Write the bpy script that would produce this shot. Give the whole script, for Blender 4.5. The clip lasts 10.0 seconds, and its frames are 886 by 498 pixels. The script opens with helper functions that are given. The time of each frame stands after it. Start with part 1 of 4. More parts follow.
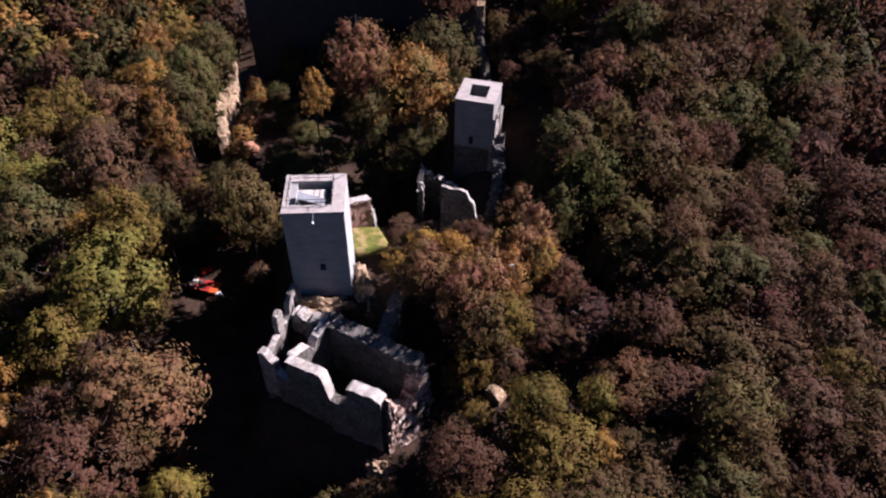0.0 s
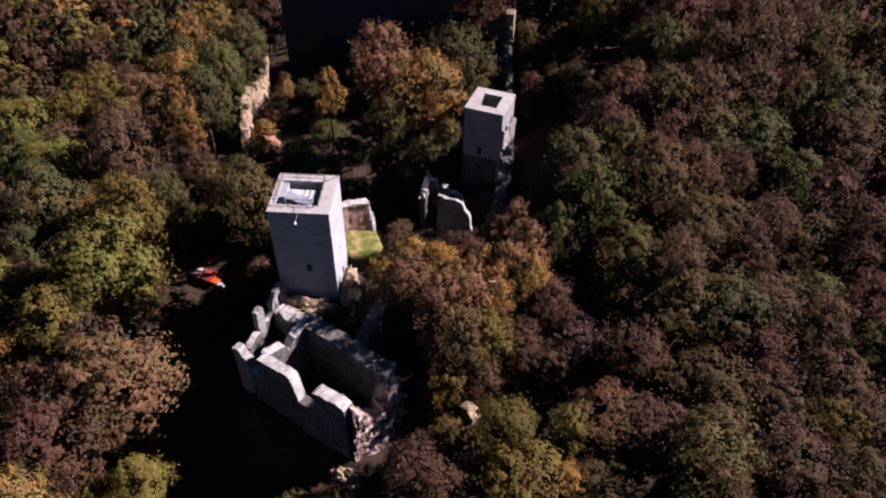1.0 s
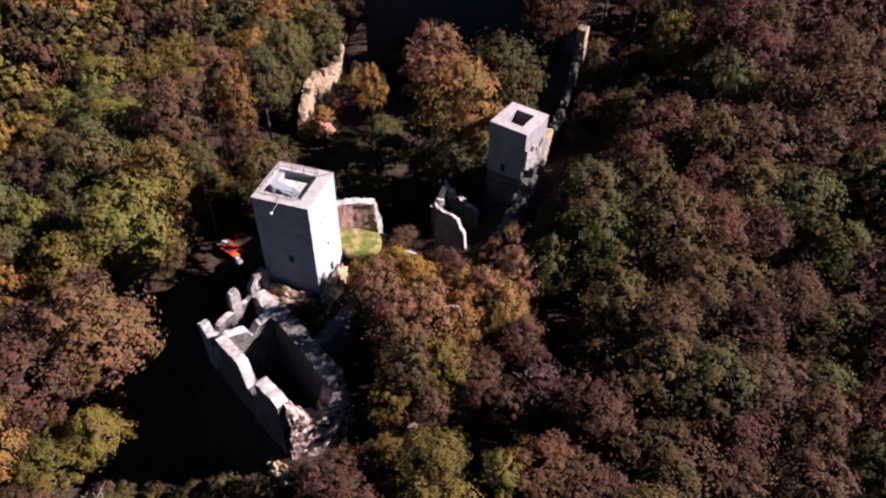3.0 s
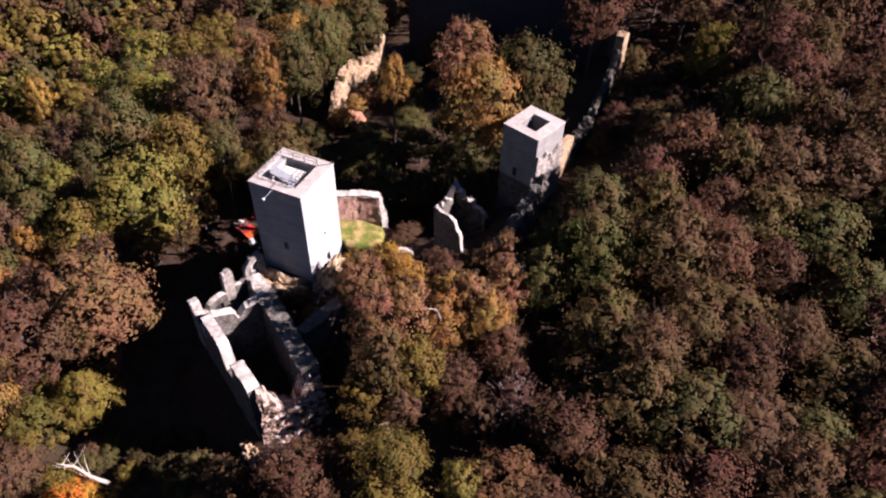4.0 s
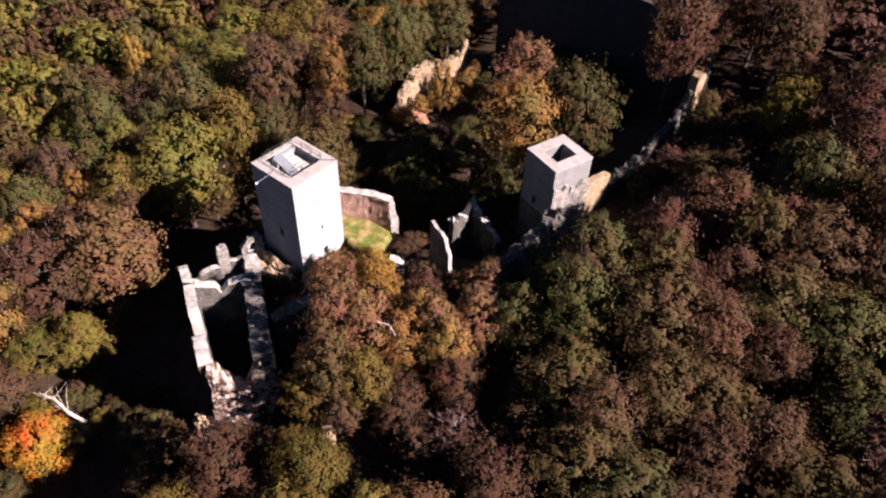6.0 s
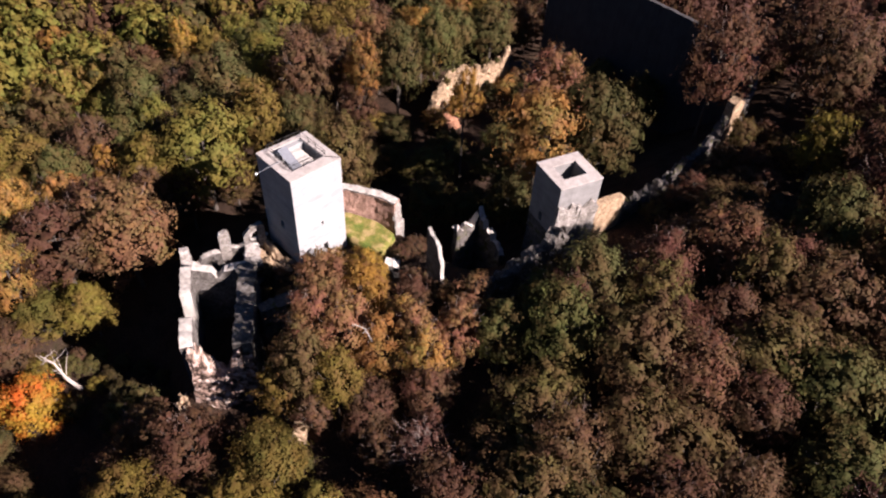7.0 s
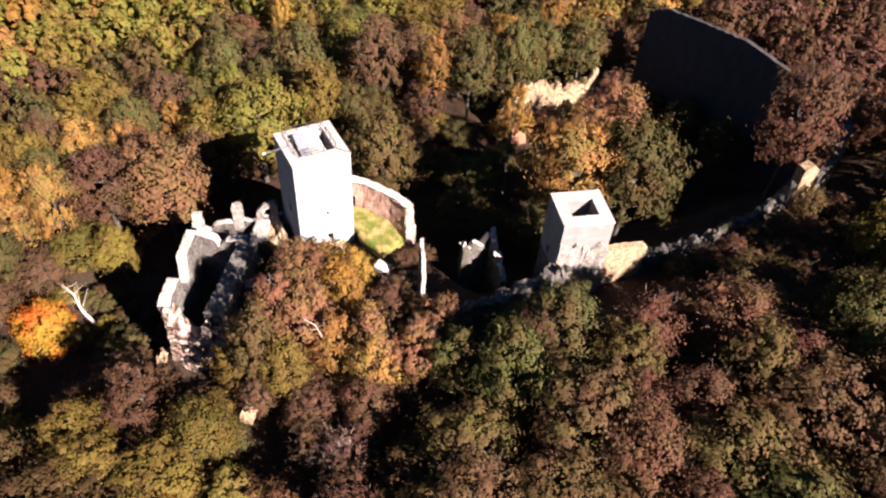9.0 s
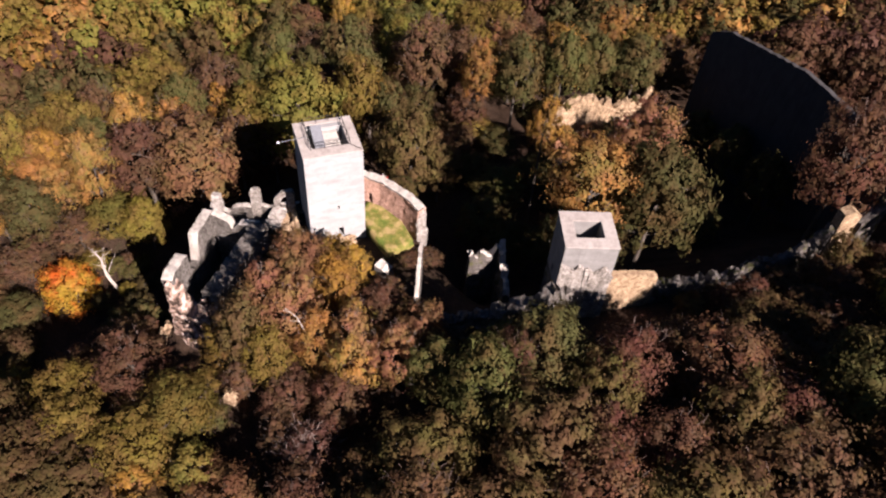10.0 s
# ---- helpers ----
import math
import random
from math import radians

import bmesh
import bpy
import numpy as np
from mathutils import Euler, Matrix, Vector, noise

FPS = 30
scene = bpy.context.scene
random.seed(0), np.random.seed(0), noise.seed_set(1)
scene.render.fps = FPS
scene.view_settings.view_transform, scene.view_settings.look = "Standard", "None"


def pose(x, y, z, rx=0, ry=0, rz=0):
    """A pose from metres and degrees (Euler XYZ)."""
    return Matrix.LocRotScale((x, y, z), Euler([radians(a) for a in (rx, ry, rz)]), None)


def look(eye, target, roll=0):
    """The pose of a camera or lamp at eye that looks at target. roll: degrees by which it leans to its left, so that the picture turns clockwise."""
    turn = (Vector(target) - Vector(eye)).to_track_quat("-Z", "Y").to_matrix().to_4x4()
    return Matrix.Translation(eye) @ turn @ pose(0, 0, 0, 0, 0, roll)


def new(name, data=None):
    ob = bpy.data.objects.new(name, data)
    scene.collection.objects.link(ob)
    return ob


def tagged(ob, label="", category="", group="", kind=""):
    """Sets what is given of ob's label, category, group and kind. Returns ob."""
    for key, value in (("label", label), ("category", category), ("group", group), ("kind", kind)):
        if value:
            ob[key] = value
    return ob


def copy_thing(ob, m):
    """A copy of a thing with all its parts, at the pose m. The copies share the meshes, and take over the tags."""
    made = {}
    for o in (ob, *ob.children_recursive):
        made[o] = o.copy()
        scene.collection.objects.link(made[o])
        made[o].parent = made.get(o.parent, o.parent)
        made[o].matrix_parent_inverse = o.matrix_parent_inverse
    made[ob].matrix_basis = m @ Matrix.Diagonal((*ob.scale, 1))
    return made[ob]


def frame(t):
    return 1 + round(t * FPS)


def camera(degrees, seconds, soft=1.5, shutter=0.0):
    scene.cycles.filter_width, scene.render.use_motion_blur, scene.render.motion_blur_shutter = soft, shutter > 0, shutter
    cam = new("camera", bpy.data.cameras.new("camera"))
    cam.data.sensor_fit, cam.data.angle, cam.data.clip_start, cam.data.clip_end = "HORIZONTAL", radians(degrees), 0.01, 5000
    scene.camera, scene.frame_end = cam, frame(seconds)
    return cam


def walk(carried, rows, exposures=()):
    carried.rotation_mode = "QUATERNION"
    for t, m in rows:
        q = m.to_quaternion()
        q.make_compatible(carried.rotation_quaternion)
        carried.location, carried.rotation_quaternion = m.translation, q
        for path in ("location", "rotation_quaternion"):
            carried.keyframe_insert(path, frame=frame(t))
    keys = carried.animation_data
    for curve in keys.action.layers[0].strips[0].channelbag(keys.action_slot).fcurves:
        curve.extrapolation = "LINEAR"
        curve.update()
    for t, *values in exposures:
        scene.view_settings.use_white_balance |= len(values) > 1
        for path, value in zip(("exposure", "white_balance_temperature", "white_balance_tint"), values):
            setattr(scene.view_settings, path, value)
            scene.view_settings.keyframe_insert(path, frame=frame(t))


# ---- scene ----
cam = camera(64.4, 10.0, soft=2.2)
PATH = [
    (0, (15.989, -69.447, 74.132), (16.0903, -67.9937, 72.7613), 1.03),
    (0.5, (20.629, -68.664, 74.039), (20.6454, -67.2052, 72.6712), 1.23),
    (1, (25.295, -67.559, 73.959), (25.2384, -66.1001, 72.5918), 1.31),
    (1.5, (29.942, -66.155, 73.891), (29.7997, -64.7027, 72.5237), 1.31),
    (2, (34.530, -64.475, 73.836), (34.2954, -63.0355, 72.4675), 1.32),
    (2.5, (39.021, -62.539, 73.793), (38.7007, -61.1166, 72.4234), 1.38),
    (4, (51.597, -55.354, 73.737), (51.0326, -54.0361, 72.3424), 1.85),
    (4.5, (55.406, -52.543, 73.743), (54.7579, -51.2656, 72.3473), 2.08),
    (5, (58.992, -49.540, 73.761), (58.2663, -48.3052, 72.3649), 2.29),
    (5.5, (62.340, -46.350, 73.792), (61.5428, -45.1617, 72.3946), 2.56),
    (7, (70.886, -35.689, 73.957), (69.8922, -34.6692, 72.5525), 3.63),
    (7.5, (73.230, -31.768, 74.037), (72.1760, -30.8160, 72.6287), 4.04),
    (8, (75.329, -27.656, 74.129), (74.2195, -26.7770, 72.7161), 4.38),
    (8.5, (77.194, -23.345, 74.234), (76.0355, -22.5400, 72.8159), 4.47),
    (9, (78.839, -18.825, 74.350), (77.6340, -18.1023, 72.9271), 4.62),
    (9.5, (80.282, -14.084, 74.479), (79.0297, -13.4595, 73.0508), 4.74),
    (10, (81.546, -9.108, 74.621), (80.2536, -8.5834, 73.1871), 4.69),
]
EXPOSURES = [
    (0.0, 1.96, 5040, 33), (0.5, 2.21, 5040, 33), (1.0, 1.83, 5040, 33), (1.5, 1.86, 5040, 33), (2.0, 1.93, 5040, 33), (2.5, 1.97, 5040, 33), (4.0, 2.21, 5330, 35),
    (4.5, 1.91, 5330, 35), (5.0, 1.96, 5330, 35), (5.5, 2.16, 5440, 34), (7.0, 2.06, 5420, 30), (7.5, 2.08, 5420, 30), (8.0, 2.51, 5470, 30),
    (8.5, 2.33, 5420, 30), (9.0, 2.66, 5620, 27), (9.5, 2.39, 5670, 29), (10.0, 1.96, 5560, 29)]
walk(cam, [(t, look(eye, target, roll)) for t, eye, target, roll in PATH], EXPOSURES)

# ---- after camera ----
# world, sun and exposure
SUN_AZ = math.atan2(0.960, 0.28)
SUN_EL = radians(33.2)
world = bpy.data.worlds.new("sky")
scene.world = world
world.use_nodes = True
wn, wl = world.node_tree.nodes, world.node_tree.links
sky = wn.new("ShaderNodeTexSky")
sky.sky_type = "NISHITA"
sky.sun_disc = False
sky.ozone_density, sky.dust_density, sky.air_density = 4.0, 0.2, 1.3
sky.sun_elevation, sky.sun_rotation = SUN_EL, SUN_AZ
tint = wn.new("ShaderNodeMix")
tint.data_type, tint.blend_type = "RGBA", "MULTIPLY"
tint.inputs[0].default_value, tint.inputs[7].default_value = 1.0, (0.74, 0.96, 1.12, 1)
wl.new(sky.outputs["Color"], tint.inputs[6])
wl.new(tint.outputs[2], wn["Background"].inputs["Color"])
wn["Background"].inputs["Strength"].default_value = 0.0100
sun_dir = Vector((math.sin(SUN_AZ) * math.cos(SUN_EL), math.cos(SUN_AZ) * math.cos(SUN_EL), math.sin(SUN_EL)))
sun = new("sun", bpy.data.lights.new("sun", "SUN"))
sun.data.energy, sun.data.angle, sun.data.color = 5.0, radians(0.5), (1.0, 0.85, 0.64)
sun.matrix_world = look(sun_dir * 300, (0, 0, 0))


# materials
def material(name, rough=0.9):
    m = bpy.data.materials.new(name)
    m.use_nodes = True
    m.node_tree.nodes["Principled BSDF"].inputs["Roughness"].default_value = rough
    m.node_tree.nodes["Principled BSDF"].inputs["Specular IOR Level"].default_value = 0.2 if rough < 0.85 else 0.0
    return m


def node(m, kind, **values):
    n = m.node_tree.nodes.new(kind)
    for key, value in values.items():
        n.inputs[key].default_value = value
    return n


def link(m, a, b):
    m.node_tree.links.new(a, b)


def ramp(m, fac, stops):
    r = m.node_tree.nodes.new("ShaderNodeValToRGB")
    while len(r.color_ramp.elements) < len(stops):
        r.color_ramp.elements.new(0.5)
    for e, (p, c) in zip(r.color_ramp.elements, stops):
        e.position, e.color = p, (*c, 1)
    link(m, fac, r.inputs["Fac"])
    return r.outputs["Color"]


def mixed(m, fac, a, b, blend="MIX"):
    n = m.node_tree.nodes.new("ShaderNodeMix")
    n.data_type, n.blend_type = "RGBA", blend
    for socket, v in ((n.inputs[0], fac), (n.inputs[6], a), (n.inputs[7], b)):
        if hasattr(v, "is_linked"):
            link(m, v, socket)
        elif isinstance(v, tuple):
            socket.default_value = (*v, 1)
        else:
            socket.default_value = v
    return n.outputs[2]


def coords(m, which="Object"):
    return m.node_tree.nodes.new("ShaderNodeTexCoord").outputs[which]


def noise_of(m, at, scale, detail=4.0, rough=0.6):
    n = node(m, "ShaderNodeTexNoise", Scale=scale, Detail=detail, Roughness=rough)
    link(m, at, n.inputs["Vector"])
    return n.outputs["Fac"]


def bump(m, height, strength, distance):
    b = node(m, "ShaderNodeBump", Strength=strength, Distance=distance)
    link(m, height, b.inputs["Height"])
    link(m, b.outputs["Normal"], m.node_tree.nodes["Principled BSDF"].inputs["Normal"])


def stone(name, light, dark, scale=3.0, relief=0.18, stain=0.5, moss=None):
    """Rubble masonry: stones of uneven tone with recessed joints, weather stains over them."""
    m = material(name, 0.95)
    at = coords(m)
    v = node(m, "ShaderNodeTexVoronoi", Scale=scale)
    link(m, at, v.inputs["Vector"])
    e = node(m, "ShaderNodeTexVoronoi", Scale=scale)
    e.feature = "DISTANCE_TO_EDGE"
    link(m, at, e.inputs["Vector"])
    joint = ramp(m, e.outputs["Distance"], [(0.0, (0.3, 0.3, 0.3)), (0.06, (1, 1, 1))])
    tone = ramp(m, v.outputs["Color"], [(0.0, dark), (1.0, light)])
    base = mixed(m, joint, tuple(c * 0.6 for c in dark), tone)
    big = ramp(m, noise_of(m, at, 0.35), [(0.35, (0.45, 0.43, 0.40)), (0.62, (1, 1, 1))])
    base = mixed(m, stain, base, big, "MULTIPLY")
    fine = ramp(m, noise_of(m, at, 9.0), [(0.3, (0.75, 0.75, 0.75)), (0.7, (1.1, 1.1, 1.1))])
    base = mixed(m, 0.7, base, fine, "MULTIPLY")
    if moss:
        base = mixed(m, ramp(m, noise_of(m, at, 0.8), [(0.55, (0, 0, 0)), (0.65, (1, 1, 1))]), base, moss)
    link(m, base, m.node_tree.nodes["Principled BSDF"].inputs["Base Color"])
    bump(m, mixed(m, 0.4, joint, noise_of(m, at, 7.0)), 0.8, relief)
    return m


def plaster(name, light, dirt, streak=0.5, squash=(1.0, 1.0, 0.16)):
    """Old lime plaster with rain runs or courses showing through, patches and fine grain."""
    m = material(name, 0.9)
    at = coords(m)
    stretch = node(m, "ShaderNodeMapping", Scale=squash)
    link(m, at, stretch.inputs["Vector"])
    runs = ramp(m, noise_of(m, stretch.outputs["Vector"], 1.6, 6.0), [(0.35, dirt), (0.6, light)])
    patch = ramp(m, noise_of(m, at, 0.45, 5.0), [(0.3, dirt), (0.62, light)])
    base = mixed(m, streak, light, mixed(m, 0.5, runs, patch))
    grain = ramp(m, noise_of(m, at, 6.0, 6.0), [(0.3, (0.82, 0.82, 0.82)), (0.7, (1.05, 1.05, 1.05))])
    base = mixed(m, 0.8, base, grain, "MULTIPLY")
    link(m, base, m.node_tree.nodes["Principled BSDF"].inputs["Base Color"])
    bump(m, noise_of(m, at, 5.0, 6.0), 0.5, 0.06)
    return m


def plain(name, colour, rough=0.6, metal=0.0, vary=0.25):
    m = material(name, rough)
    at = coords(m)
    tone = ramp(m, noise_of(m, at, 3.0), [(0.3, tuple(c * (1 - vary) for c in colour)), (0.7, colour)])
    link(m, tone, m.node_tree.nodes["Principled BSDF"].inputs["Base Color"])
    m.node_tree.nodes["Principled BSDF"].inputs["Metallic"].default_value = metal
    return m


def foliage(name, first, second, share=0.5, spread=0.07, mottle=1.0):
    """Leaves: patches of a second colour within a crown, boughs turned or browned, and each tree a little its own."""
    m = material(name, 0.75)
    first, second = ((c[0] * 1.05, c[1] * 0.965, c[2]) for c in (first, second))
    at = coords(m)
    own = m.node_tree.nodes.new("ShaderNodeObjectInfo").outputs["Random"]
    geo = m.node_tree.nodes.new("ShaderNodeNewGeometry").outputs["Random Per Island"]
    shift = node(m, "ShaderNodeVectorMath")
    shift.operation = "MULTIPLY_ADD"
    link(m, own, shift.inputs[0])
    shift.inputs[1].default_value = (37, 23, 11)
    link(m, at, shift.inputs[2])
    where = shift.outputs["Vector"]
    patches = ramp(m, noise_of(m, where, 0.24, 4.0), [(share - 0.10, (0, 0, 0)), (share + 0.10, (1, 1, 1))])
    base = mixed(m, patches, first, second)
    bright = max(first)
    turned = tuple(0.45 * a + 0.60 * bright * b for a, b in zip(first, (1.25, 0.72, 0.18)))
    browned = tuple(0.5 * a + 0.5 * bright * b for a, b in zip(second, (1.05, 0.42, 0.27)))
    base = mixed(m, ramp(m, noise_of(m, where, 0.62, 3.0), [(0.52, (0, 0, 0)), (0.66, (0.75 * mottle,) * 3)]), base, turned)
    apart = node(m, "ShaderNodeVectorMath")
    apart.inputs[1].default_value = (51, 17, 33)
    link(m, where, apart.inputs[0])
    base = mixed(m, ramp(m, noise_of(m, apart.outputs["Vector"], 0.5, 3.0), [(0.50, (0, 0, 0)), (0.64, (0.7 * mottle,) * 3)]), base, browned)
    depth = ramp(m, noise_of(m, apart.outputs["Vector"], 1.5, 3.0), [(0.3, (0.80,) * 3), (0.7, (1.14,) * 3)])
    base = mixed(m, 1.0, base, depth, "MULTIPLY")
    leaf = ramp(m, geo, [(0.0, (1 - spread,) * 3), (0.8, (1.0,) * 3), (1.0, (1.1, 1.08, 1.04))])
    base = mixed(m, 1.0, base, leaf, "MULTIPLY")
    tree = ramp(m, own, [(0.0, (0.8, 0.75, 0.75)), (0.5, (1.0, 1.0, 1.0)), (1.0, (1.1, 1.2, 1.0))])
    base = mixed(m, 1.0, base, tree, "MULTIPLY")
    shader = m.node_tree.nodes["Principled BSDF"]
    link(m, base, shader.inputs["Base Color"])
    shader.inputs["Specular IOR Level"].default_value = 0.08
    thin = node(m, "ShaderNodeBsdfTranslucent")
    link(m, base, thin.inputs["Color"])
    both = node(m, "ShaderNodeMixShader", Fac=0.5)
    link(m, shader.outputs["BSDF"], both.inputs[1])
    link(m, thin.outputs["BSDF"], both.inputs[2])
    link(m, both.outputs["Shader"], m.node_tree.nodes["Material Output"].inputs["Surface"])
    return m


KEEP_PLASTER = plaster("keep_plaster", (0.285, 0.279, 0.265), (0.155, 0.15, 0.142), 0.7, (0.22, 0.22, 0.8))
TOWER_PLASTER = plaster("tower_plaster", (0.195, 0.186, 0.172), (0.105, 0.097, 0.087), 0.7, (0.3, 0.3, 0.8))
CONCRETE = plaster("roof_concrete", (0.34, 0.305, 0.27), (0.165, 0.137, 0.117), 0.75)
RUBBLE = stone("limestone_rubble", (0.19, 0.175, 0.155), (0.075, 0.064, 0.053), stain=0.75)
PALE_RUBBLE = stone("pale_dressed_rubble", (0.38, 0.35, 0.31), (0.17, 0.145, 0.12), stain=0.7)
# The shield wall's shade is put into this near-black colour.
SHIELD = plaster("shaded_shield_plaster", (0.052, 0.049, 0.048), (0.032, 0.029, 0.028), 0.8)
# Dark and warm rubble also put shade and sun on walls into colour.
DARK_RUBBLE = stone("weathered_shaded_rubble", (0.155, 0.138, 0.122), (0.07, 0.062, 0.054), moss=(0.06, 0.06, 0.02))
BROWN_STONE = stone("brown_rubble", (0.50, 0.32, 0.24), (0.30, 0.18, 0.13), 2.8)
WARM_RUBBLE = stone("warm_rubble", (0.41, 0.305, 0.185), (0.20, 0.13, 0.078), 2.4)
# Sunlit brightness of wall heads, put into a paler colour.
SUNLIT_HEAD = plaster("sunlit_wall_head", (0.40, 0.365, 0.315), (0.13, 0.11, 0.088), 0.9)


def bedded(name, light, dark, turn):
    """Tilted rock beds: long pale ledges with dark seams between them."""
    m = material(name, 0.95)
    at = coords(m)
    lay = node(m, "ShaderNodeMapping", Rotation=(radians(24), radians(18), radians(-turn)), Scale=(0.13, 0.85, 1.0))
    link(m, at, lay.inputs["Vector"])
    seams = noise_of(m, lay.outputs["Vector"], 1.1, 5.0, 0.65)
    base = ramp(m, seams, [(0.40, tuple(c * 0.25 for c in dark)), (0.47, dark), (0.53, (light[0] * 0.62, light[1] * 0.5, light[2] * 0.45)), (0.60, light)])
    fine = ramp(m, noise_of(m, at, 6.0, 5.0), [(0.3, (0.6, 0.6, 0.6)), (0.7, (1.1, 1.1, 1.1))])
    link(m, mixed(m, 0.8, base, fine, "MULTIPLY"), m.node_tree.nodes["Principled BSDF"].inputs["Base Color"])
    bump(m, seams, 1.0, 0.6)
    return m


BEDROCK = bedded("tilted_bedrock", (0.45, 0.37, 0.31), (0.17, 0.12, 0.09), 46)
EARTH = plain("bare_red_earth", (0.26, 0.13, 0.075), 0.95, 0.0, 0.5)
# Near-black colour that carries the shade inside the roof shaft.
SHAFT_SHADE = plain("shaded_shaft", (0.035, 0.03, 0.027), 0.8, 0.0, 0.4)
METAL = plain("dark_steel", (0.05, 0.045, 0.04), 0.5, 0.8)
GREY_METAL = plain("grey_sheet", (0.19, 0.195, 0.205), 0.5, 0.2)
BOARD = plain("pale_boards", (0.46, 0.42, 0.36), 0.8)
BARK = plain("bark", (0.09, 0.075, 0.06), 0.95, 0.0, 0.5)
TWIG = plain("twig_bark", (0.11, 0.08, 0.065), 0.95, 0.0, 0.3)
PALE_TWIG = plain("pale_twig_bark", (0.20, 0.155, 0.13), 0.95, 0.0, 0.3)
PALE_BARK = plain("bleached_wood", (0.36, 0.31, 0.26), 0.9, 0.0, 0.3)
WHITE = plain("white_enamel", (0.8, 0.78, 0.74), 0.5)
RED_TARP = plain("red_tarpaulin", (0.55, 0.03, 0.02), 0.5)
ORANGE_TARP = plain("orange_tarpaulin", (0.75, 0.16, 0.03), 0.5)

LEAF = {
    "olive": foliage("olive_leaves", (0.142, 0.120, 0.021), (0.126, 0.090, 0.022), mottle=0.7),
    "green": foliage("green_leaves", (0.074, 0.080, 0.025), (0.106, 0.074, 0.027), 0.56, mottle=0.5),
    "yellow": foliage("yellow_leaves", (0.274, 0.166, 0.025), (0.144, 0.101, 0.025)),
    "orange": foliage("orange_leaves", (0.275, 0.142, 0.036), (0.155, 0.130, 0.032), 0.50),
    "russet": foliage("russet_leaves", (0.158, 0.082, 0.043), (0.128, 0.100, 0.033), 0.50, mottle=1.2),
    "brown": foliage("brown_leaves", (0.104, 0.055, 0.034), (0.082, 0.060, 0.028)),
    "mauve": foliage("dusky_red_leaves", (0.116, 0.052, 0.035), (0.090, 0.060, 0.031)),
    "flame": foliage("flame_leaves", (0.50, 0.125, 0.012), (0.31, 0.225, 0.020), 0.46, 0.25, 0.3),
    "bare": foliage("last_dry_leaves", (0.11, 0.065, 0.045), (0.10, 0.055, 0.04)),
    "moss": foliage("dull_olive_leaves", (0.088, 0.075, 0.024), (0.098, 0.062, 0.029), mottle=0.7),
    "lime": foliage("fresh_green_leaves", (0.114, 0.118, 0.024), (0.146, 0.114, 0.024), mottle=0.45),
    "rose": foliage("pinkish_brown_leaves", (0.190, 0.087, 0.055), (0.172, 0.126, 0.038), 0.52, mottle=1.2),
    "shrub": foliage("shrub_leaves", (0.086, 0.079, 0.025), (0.058, 0.054, 0.022)),
}


# shapes
def part(name, bm, mat, parent=None, label=""):
    """Links a bmesh, or arrays of points and faces, as one mesh object."""
    me = bpy.data.meshes.new(name)
    if isinstance(bm, tuple):
        me.from_pydata(*bm)
    else:
        bm.to_mesh(me)
        bm.free()
    me.materials.append(mat)
    ob = new(name, me)
    if parent:
        ob.parent = parent
    if label:
        ob["label"] = label
    return ob


def thing(name, at, label, category, group="", kind=""):
    ob = new(name)
    ob.location = at
    return tagged(ob, label, category, group, kind)


def box(bm, lo, hi, turn=None, bevel=0.0):
    made = bmesh.ops.create_cube(bm, size=1.0)["verts"]
    for v in made:
        v.co = Vector([a + (c + 0.5) * (b - a) for a, b, c in zip(lo, hi, v.co)])
        if turn:
            v.co = turn @ v.co
    if bevel:
        edges = {e for v in made for e in v.link_edges}
        bmesh.ops.bevel(bm, geom=list(edges), offset=bevel, segments=1, affect="EDGES")


def rod(bm, a, b, r0, r1=None, sides=6):
    """A tapered bar from a to b."""
    a, b = Vector(a), Vector(b)
    r1 = r0 if r1 is None else r1
    z = (b - a).normalized()
    x = z.orthogonal().normalized()
    y = z.cross(x)
    rings = []
    for p, r in ((a, r0), (b, r1)):
        rings.append([bm.verts.new(p + r * (math.cos(k * math.tau / sides) * x + math.sin(k * math.tau / sides) * y)) for k in range(sides)])
    for k in range(sides):
        bm.faces.new((rings[0][k], rings[0][k - 1], rings[1][k - 1], rings[1][k]))
    bm.faces.new(rings[0]), bm.faces.new(rings[1][::-1])


def smooth01(a, b, v):
    t = min(1.0, max(0.0, (v - a) / (b - a)))
    return t * t * (3 - 2 * t)


# ground: the castle's rocky ridge, a deep ditch on one side, a wooded rise on the other
RIDGE = [(-3.5, -12.2), (12.4, -20.8), (18.2, -15.5), (16.5, -5), (18.5, 1), (27, 9), (31, 24), (34, 44), (34, 85), (-18, 85), (-20, 56), (-3, 22), (-0.6, 8), (-0.8, -2)]


def inside(x, y, ring=RIDGE):
    """Distance to the ring's edge, positive inside."""
    best, odd = 1e9, False
    for (ax, ay), (bx, by) in zip(ring, ring[1:] + ring[:1]):
        dx, dy = bx - ax, by - ay
        s = min(1.0, max(0.0, ((x - ax) * dx + (y - ay) * dy) / (dx * dx + dy * dy)))
        best = min(best, math.hypot(x - ax - s * dx, y - ay - s * dy))
        if (ay > y) != (by > y) and x < ax + (y - ay) / (by - ay) * dx:
            odd = not odd
    return best if odd else -best


